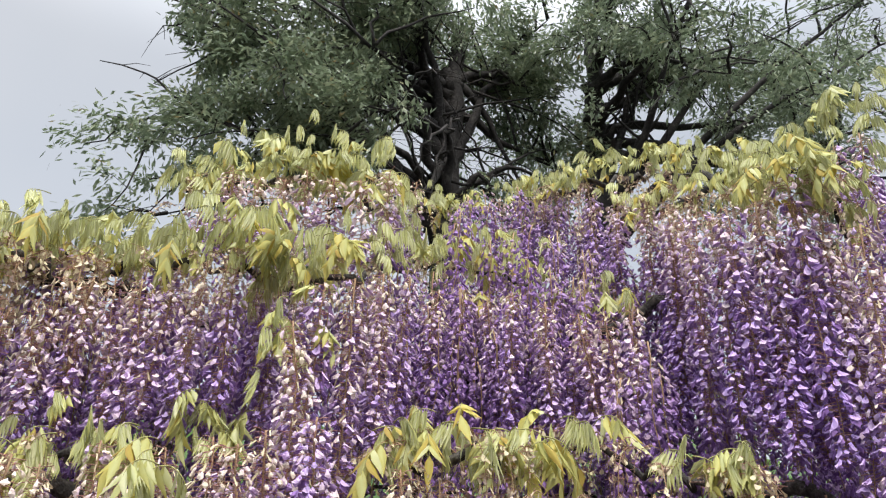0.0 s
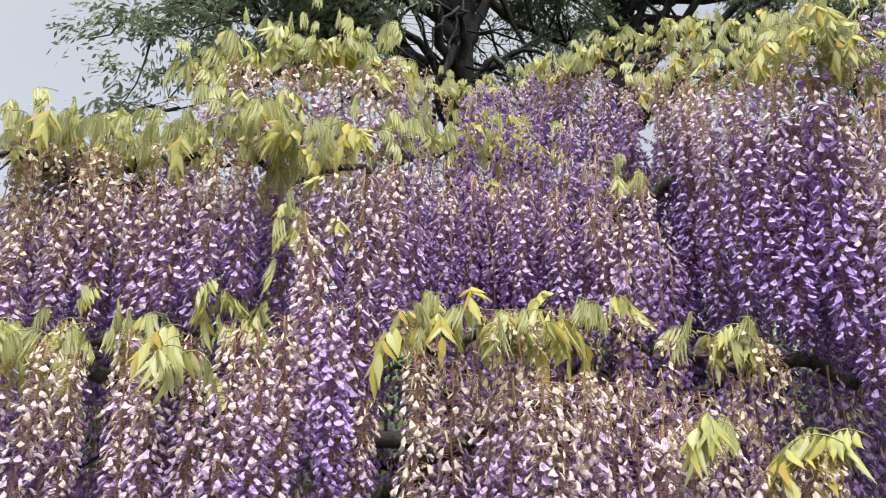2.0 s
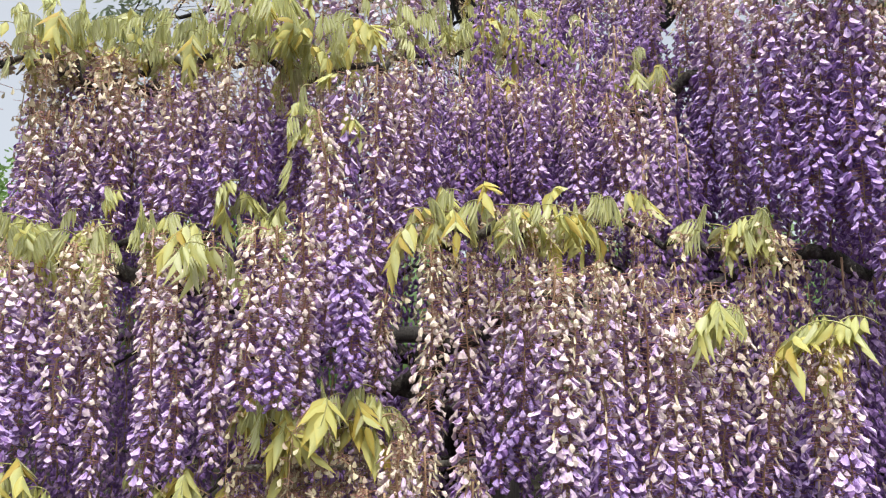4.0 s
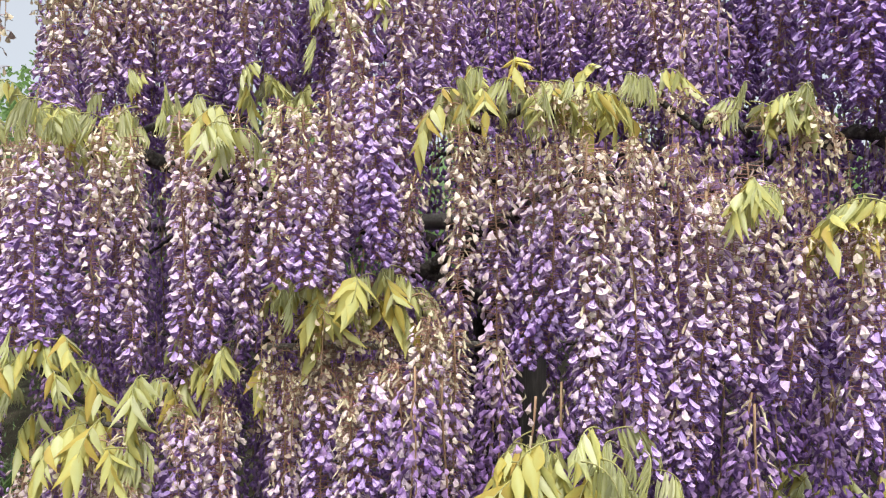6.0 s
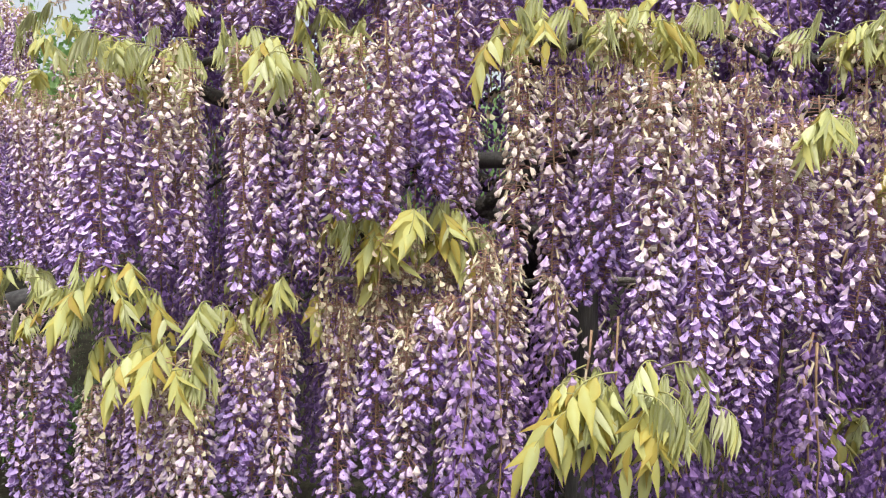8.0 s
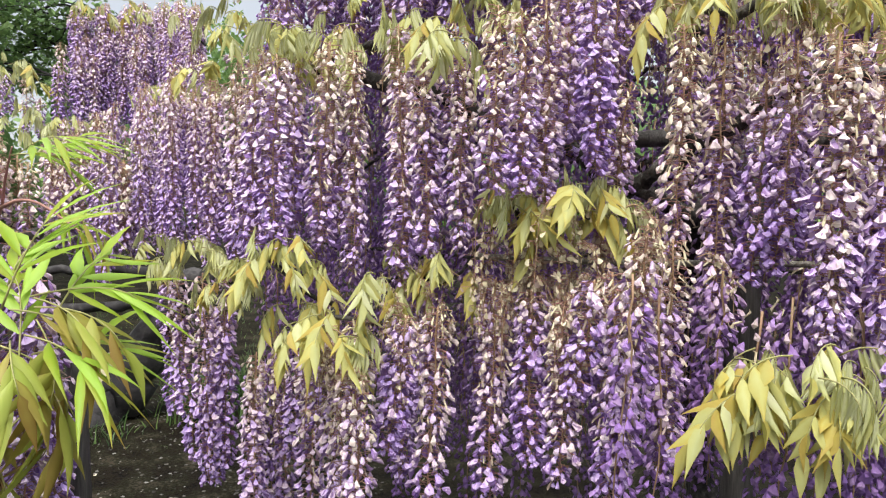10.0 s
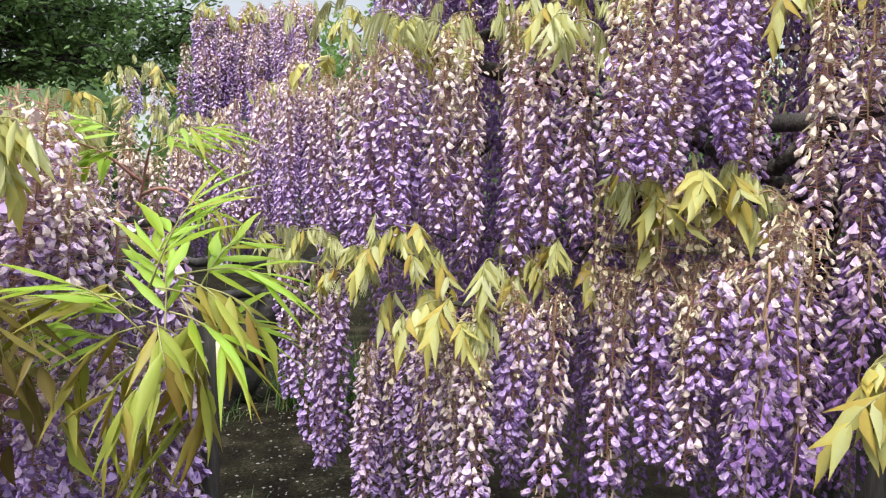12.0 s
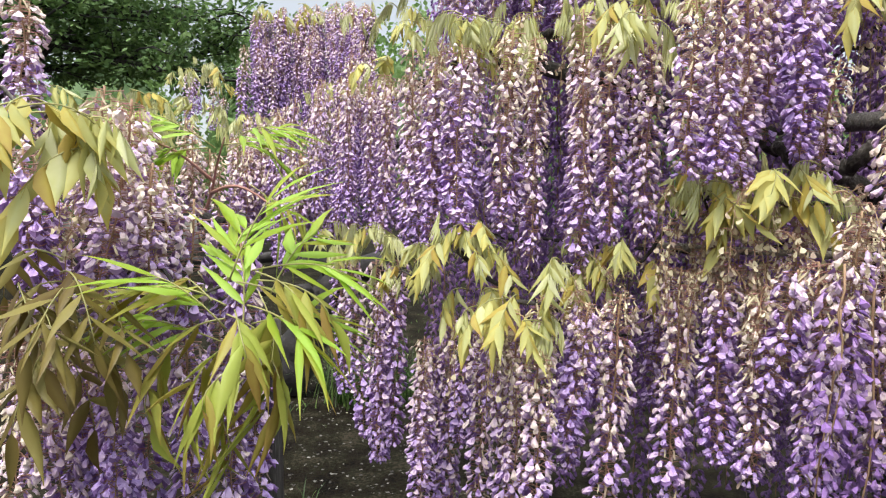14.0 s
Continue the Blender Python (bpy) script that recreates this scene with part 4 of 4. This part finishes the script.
# ---- the gnarled trunk standing on the earth beyond ----
old = new("old_wisteria_trunk")
tagged(old, "dark gnarled leaning wisteria trunk on bare earth", "trunk")
bough(old, [(-1.448, 4.577, -0.084), (-1.323, 4.619, 0.106), (-1.178, 4.62, 0.35), (-1.043, 4.624, 0.628), (-0.919, 4.665, 0.827), (-0.585, 4.608, 0.926)], 0.16, 0.02, TREE_BARK, name="stem", n=26)
bough(old, [(-1.002, 4.623, 0.681), (-1.271, 4.478, 0.746), (-1.616, 4.416, 0.703), (-2.046, 4.448, 0.823)], 0.042, 0.02, TREE_BARK, name="limb", n=16)
bough(old, [(-0.918, 4.664, 0.784), (-1.187, 4.563, 0.933), (-1.709, 4.433, 0.955), (-2.31, 4.387, 0.919)], 0.042, 0.02, TREE_BARK, name="limb", n=16)


def boulder(x, y, size, label):
    bm = bmesh.new()
    bmesh.ops.create_icosphere(bm, subdivisions=3, radius=1)
    for q in bm.verts:
        q.co *= 1 + 0.18 * noise.noise(q.co * 1.6)
        q.co = Vector((q.co.x * size[0], q.co.y * size[1], q.co.z * size[2] + size[2] * 0.8))
    me = bpy.data.meshes.new("boulder")
    bm.to_mesh(me)
    bm.free()
    me.materials.append(STONE)
    for f in me.polygons:
        f.use_smooth = True
    ob = new("boulder", me)
    ob.location = (x, y, -0.05)
    return tagged(ob, label, "rock")


boulder(-1.533, 5.288, (0.2, 0.18, 0.17), "pale yellowish boulder behind the trunk")


def tuft(x, y, blades, height, spread, seed, label, kind="", name="grass_tuft"):
    rng = np.random.RandomState(seed)
    s = Sheet()
    for _ in range(blades):
        a, lean = rng.uniform(0, 6.28), rng.uniform(0.2, 1.0)
        b = np.array([rng.normal(0, spread), rng.normal(0, spread), -0.02])
        o = np.array([math.cos(a), math.sin(a), 0])
        h, w = height * rng.uniform(0.5, 1.1), rng.uniform(0.003, 0.007)
        sd = np.array([-o[1], o[0], 0]) * w
        rows = []
        for u in (0, 0.35, 0.7, 1.0):
            c = b + o * h * lean * u ** 1.8 + np.array([0, 0, h * (u - 0.45 * lean * u ** 3)])
            rows += [c - sd * (1.02 - u), c + sd * (1.02 - u)]
        s.add(rows, [(0, 1, 3, 2), (2, 3, 5, 4), (4, 5, 7, 6)], 0, rng.uniform(0, 1))
    ob = new(name, s.mesh(name, [GRASSY]))
    ob.location = (x, y, 0)
    return tagged(ob, label, "grass", kind=kind)


for i, (x, y, n, h) in enumerate(((-0.776, 4.502, 170, 0.42), (-0.935, 4.676, 140, 0.38), (-0.467, 4.648, 150, 0.36), (-1.303, 4.288, 60, 0.16), (-0.62, 4.903, 140, 0.42), (-0.771, 2.94, 9, 0.2))):
    tuft(x, y, n, h, 0.10 if n > 20 else 0.015, i, "clump of long dark green blades at the trunk's foot" if n > 20 else "small lone grass sprout in bare earth")
tuft(-2.4, 7.5, 5000, 0.07, 1.5, 50, "short thin grass over the earth beyond", "stuff", "grass")


def litter():
    """Pebbles, dry leaf scraps and fallen petals scattered on the earth."""
    rng = np.random.RandomState(77)
    s = Sheet()
    for _ in range(2600):
        x, y = rng.uniform(-2.6, 0.4), rng.uniform(2.2, 6.0)
        h = 0.05 * noise.noise((x * 0.5, y * 0.5, 0)) + 0.018 * noise.noise((x * 3, y * 3, 2))
        r = rng.uniform(0.003, 0.010)
        a = rng.uniform(0, 6.28)
        k = np.array([[math.cos(a), -math.sin(a)], [math.sin(a), math.cos(a)]])
        flat = rng.uniform(0.25, 0.7)
        pts = np.array([(-1, -0.7, 0), (1, -0.6, 0), (0.9, 0.7, 0), (-0.8, 0.8, 0), (-0.4, -0.2, 1), (0.5, 0.2, 0.9)]) * r * rng.uniform(0.7, 1.3, (6, 3))
        pts[:, :2] = pts[:, :2] @ k.T
        pts[:, 2] *= flat
        s.add(pts + (x, y, h + 0.001), [(0, 1, 5, 4), (1, 2, 5), (2, 3, 4, 5), (3, 0, 4)], int(rng.uniform() < 0.015), rng.uniform(0, 1))
    return tagged(new("gravel", s.mesh("gravel", [PEBBLE, WILTED], False)), "scattered pebbles and fallen petals on the earth", "gravel", kind="stuff")


litter()


# ---- trees ----
def tree(name, base, fork, limbs, crown, leaves, seed, leaf_mat, size, label, width=0.24, flat=0.0, droop=0.25, hollow=0.55, gaps=-1.0):
    """A trunk, limbs that arch out to the crown, branchlets, and a crown of single leaves in sprays with gaps."""
    rng = np.random.RandomState(seed)
    np.random.seed(seed)
    top = tagged(new(name), label, "tree")
    base, fork = np.array(base, float), np.array(fork, float)
    centre, radii = np.array(crown[0], float), np.array(crown[1], float)
    s = Sheet()
    s.tube(bent([base + (0, 0, -0.2), base + (0, 0, 0.4), base * 0.6 + fork * 0.4 + (0.05, 0, 0), fork, fork + (0.05, 0, 1.4), fork + (0.12, 0, 3.2)], 22, 0.02),
           np.linspace(width * 1.35, width * 0.5, 22), 12, 0, 0.5, 0.07)
    part("trunk", s.mesh("trunk", [TREE_BARK]), top)
    tips, wood = [], Sheet()
    for i in range(limbs):
        a = 2 * math.pi * ((i * 0.7549 + 0.21 * seed) % 1)
        e = -0.94 + 1.84 * ((i * 0.5698 + 0.13 * seed) % 1) ** 1.15
        c = (1 - e ** 8) ** 0.125
        end = centre + radii * np.array([math.cos(a) * c, math.sin(a) * c, e]) * rng.uniform(0.6, 0.86)
        start = fork + np.array([0, 0, rng.uniform(-0.7, 2.4)])
        mid = start * 0.5 + end * 0.5 + np.array([0, 0, rng.uniform(0.0, 0.7)])
        line = bent([start, start * 0.75 + mid * 0.25 + (0, 0, 0.15), mid, end], 12, 0.035)
        one = Sheet()
        one.tube(line, width * (0.04 + 0.52 * np.linspace(1, 0, 12) ** 1.1), 7, 0, 0.5, 0.1)
        part("limb", one.mesh("limb", [TREE_BARK]), top)
        for j in range(11):
            p = line[rng.randint(4, 12) if j > 3 else 11 - j]
            q = p + rng.normal(0, 1, 3) * radii * np.array([0.27, 0.27, 0.2]) + (end - mid) * (0.15 * (j < 3))
            d = (q - centre) / radii
            far = (d ** 4).sum() ** 0.25
            if far > 1:
                q = centre + d / far * radii * rng.uniform(0.8, 0.95)
            if flat:
                q[2] = p[2] + (q[2] - p[2]) * (1 - flat)
            if np.linalg.norm((q - fork) / radii * (1, 0.3, 0.5)) < hollow and rng.uniform() < 0.65:
                continue
            sub = bent([p, p * 0.5 + q * 0.5 + (0, 0, 0.12), q], 7, 0.02)
            wood.tube(sub, np.linspace(width * 0.11, width * 0.03, 7), 5, 0, 0.5, 0.1)
            for _ in range(5):
                b = sub[rng.randint(2, 7)]
                t = b + rng.normal(0, 0.33, 3) * np.array([1, 1, 0.6 * (1 - flat)])
                if (abs((t - centre) / radii) > 1.06).any():
                    continue
                wood.tube([b, b * 0.5 + t * 0.5 + (0, 0, 0.03), t], (width * 0.03, width * 0.02, width * 0.012), 4)
                if noise.noise(Vector(t) * 0.8 + Vector((seed, 0, 0))) < gaps:
                    continue
                if np.linalg.norm((t - fork) / radii * (1, 0.3, 0.5)) > hollow * (rng.uniform() > 0.06):
                    tips.append((b, t))
    part("twigwork", wood.mesh("twigwork", [TREE_BARK]), top)
    per = max(4, leaves // len(tips))
    k = len(tips) * per
    ends = np.array([t for _, t in tips]).repeat(per, 0)
    roots = np.array([b for b, _ in tips]).repeat(per, 0)
    u = rng.uniform(0.25, 1.25, (k, 1))
    pos = roots + (ends - roots) * u + rng.normal(0, 0.09, (k, 3))
    way = (ends - roots) * 0.8 + rng.normal(0, 0.25, (k, 3)) + np.array([0, 0, -droop])
    way /= np.linalg.norm(way, axis=1)[:, None]
    side = np.cross(way, rng.normal(0, 0.5, (k, 3)) + np.array([0, 0, 1.0]))
    side /= np.linalg.norm(side, axis=1)[:, None] + 1e-9
    ln = size[0] * rng.uniform(0.6, 1.2, (k, 1))
    wd = size[1] * rng.uniform(0.7, 1.2, (k, 1))
    verts = np.stack([pos, pos + way * ln * 0.5 - side * wd, pos + way * ln, pos + way * ln * 0.5 + side * wd], 1).reshape(-1, 3)
    me = bpy.data.meshes.new("crown")
    me.from_pydata(verts.tolist(), [], [(4 * i, 4 * i + 1, 4 * i + 2, 4 * i + 3) for i in range(k)])
    me.materials.append(leaf_mat)
    tone = np.clip(rng.normal(0.45, 0.22, k), 0, 0.93) + 0.25 * (rng.uniform(0, 1, k) < 0.02)
    me.attributes.new("tone", "FLOAT", "POINT").data.foreach_set("value", tone.repeat(4))
    part("crown", me, top)
    return top


tree("evergreen_tree", (3.81, 7.15, 0), (3.79, 7.2, 5.4), 30, ((2.85, 7.2, 7.05), (3.25, 1.6, 3.5)), 70000, 3, EVERGREEN, (0.115, 0.017),
     "tall dark evergreen tree with spreading black limbs", 0.2, hollow=0.42, gaps=-0.13)
tree("evergreen_tree", (5.68, 6.43, 0), (5.66, 6.48, 5.7), 17, ((7.6, 4.85, 8.4), (3.3, 1.7, 3.2)), 30000, 5, EVERGREEN, (0.115, 0.017),
     "tall dark evergreen tree with ascending black limbs", 0.2, hollow=0.38, gaps=-0.03)
tree("broadleaf_tree", (-8.1, 10.9, 0), (-8.1, 10.9, 2.4), 24, ((-5.9, 10.7, 4.5), (3.6, 2.4, 2.5)), 46000, 8, BROADLEAF, (0.12, 0.03),
     "broad dark green tree with layered branches", 0.2, 0.6, 0.1, 0.0)


def woods(label):
    """Far wooded slope: overlapping crowns of many small leaf clumps."""
    rng = np.random.RandomState(12)
    pos, inner = [], Sheet()
    for i in range(64):
        a = rng.uniform(-1.1, 0.15) if i < 30 else rng.uniform(0.1, 1.4)
        d = rng.uniform(24, 44)
        c = np.array([d * math.sin(a), d * math.cos(a), 0])
        h, r = rng.uniform(5.0, 7.0) + (d - 24) * 0.1, rng.uniform(2.4, 3.8)
        n = 2800 if i < 30 else 500
        q = rng.normal(0, 1, (n, 3))
        q /= np.linalg.norm(q, axis=1)[:, None]
        q *= rng.uniform(0.75, 1.05, (n, 1)) * (1 + 0.2 * np.sin(q[:, :1] * 7 + i))
        q[:, 2] = np.abs(q[:, 2]) * h
        q[:, :2] *= r
        pos.append(c + q)
        core = []
        for e in np.linspace(0, 1.45, 6):
            for f in np.arange(12) * math.pi / 6:
                w = 0.8 * (1 + 0.15 * math.sin(3 * f + i))
                core.append(c + np.array([r * w * math.cos(e) * math.cos(f), r * w * math.cos(e) * math.sin(f), h * 0.85 * math.sin(e)]))
        inner.add(core, [(12 * p + q, 12 * p + (q + 1) % 12, 12 * p + 12 + (q + 1) % 12, 12 * p + 12 + q) for p in range(5) for q in range(12)], 0, 0.3)
    pos = np.concatenate(pos)
    k = len(pos)
    way = rng.normal(0, 1, (k, 3))
    way /= np.linalg.norm(way, axis=1)[:, None]
    side = np.cross(way, rng.normal(0, 1, (k, 3)))
    side /= np.linalg.norm(side, axis=1)[:, None]
    s = rng.uniform(0.16, 0.34, (k, 1))
    verts = np.stack([pos, pos + (way * 0.5 - side * 0.4) * s, pos + way * s, pos + (way * 0.5 + side * 0.4) * s], 1).reshape(-1, 3)
    inner.add(verts, [(4 * i, 4 * i + 1, 4 * i + 2, 4 * i + 3) for i in range(k)], 0, np.clip(rng.normal(0.7, 0.2, k), 0, 1).repeat(4))
    me = inner.mesh("woods", [BROADLEAF], False)
    return tagged(new("woods", me), label, "trees", kind="stuff")


woods("distant green wooded slope")
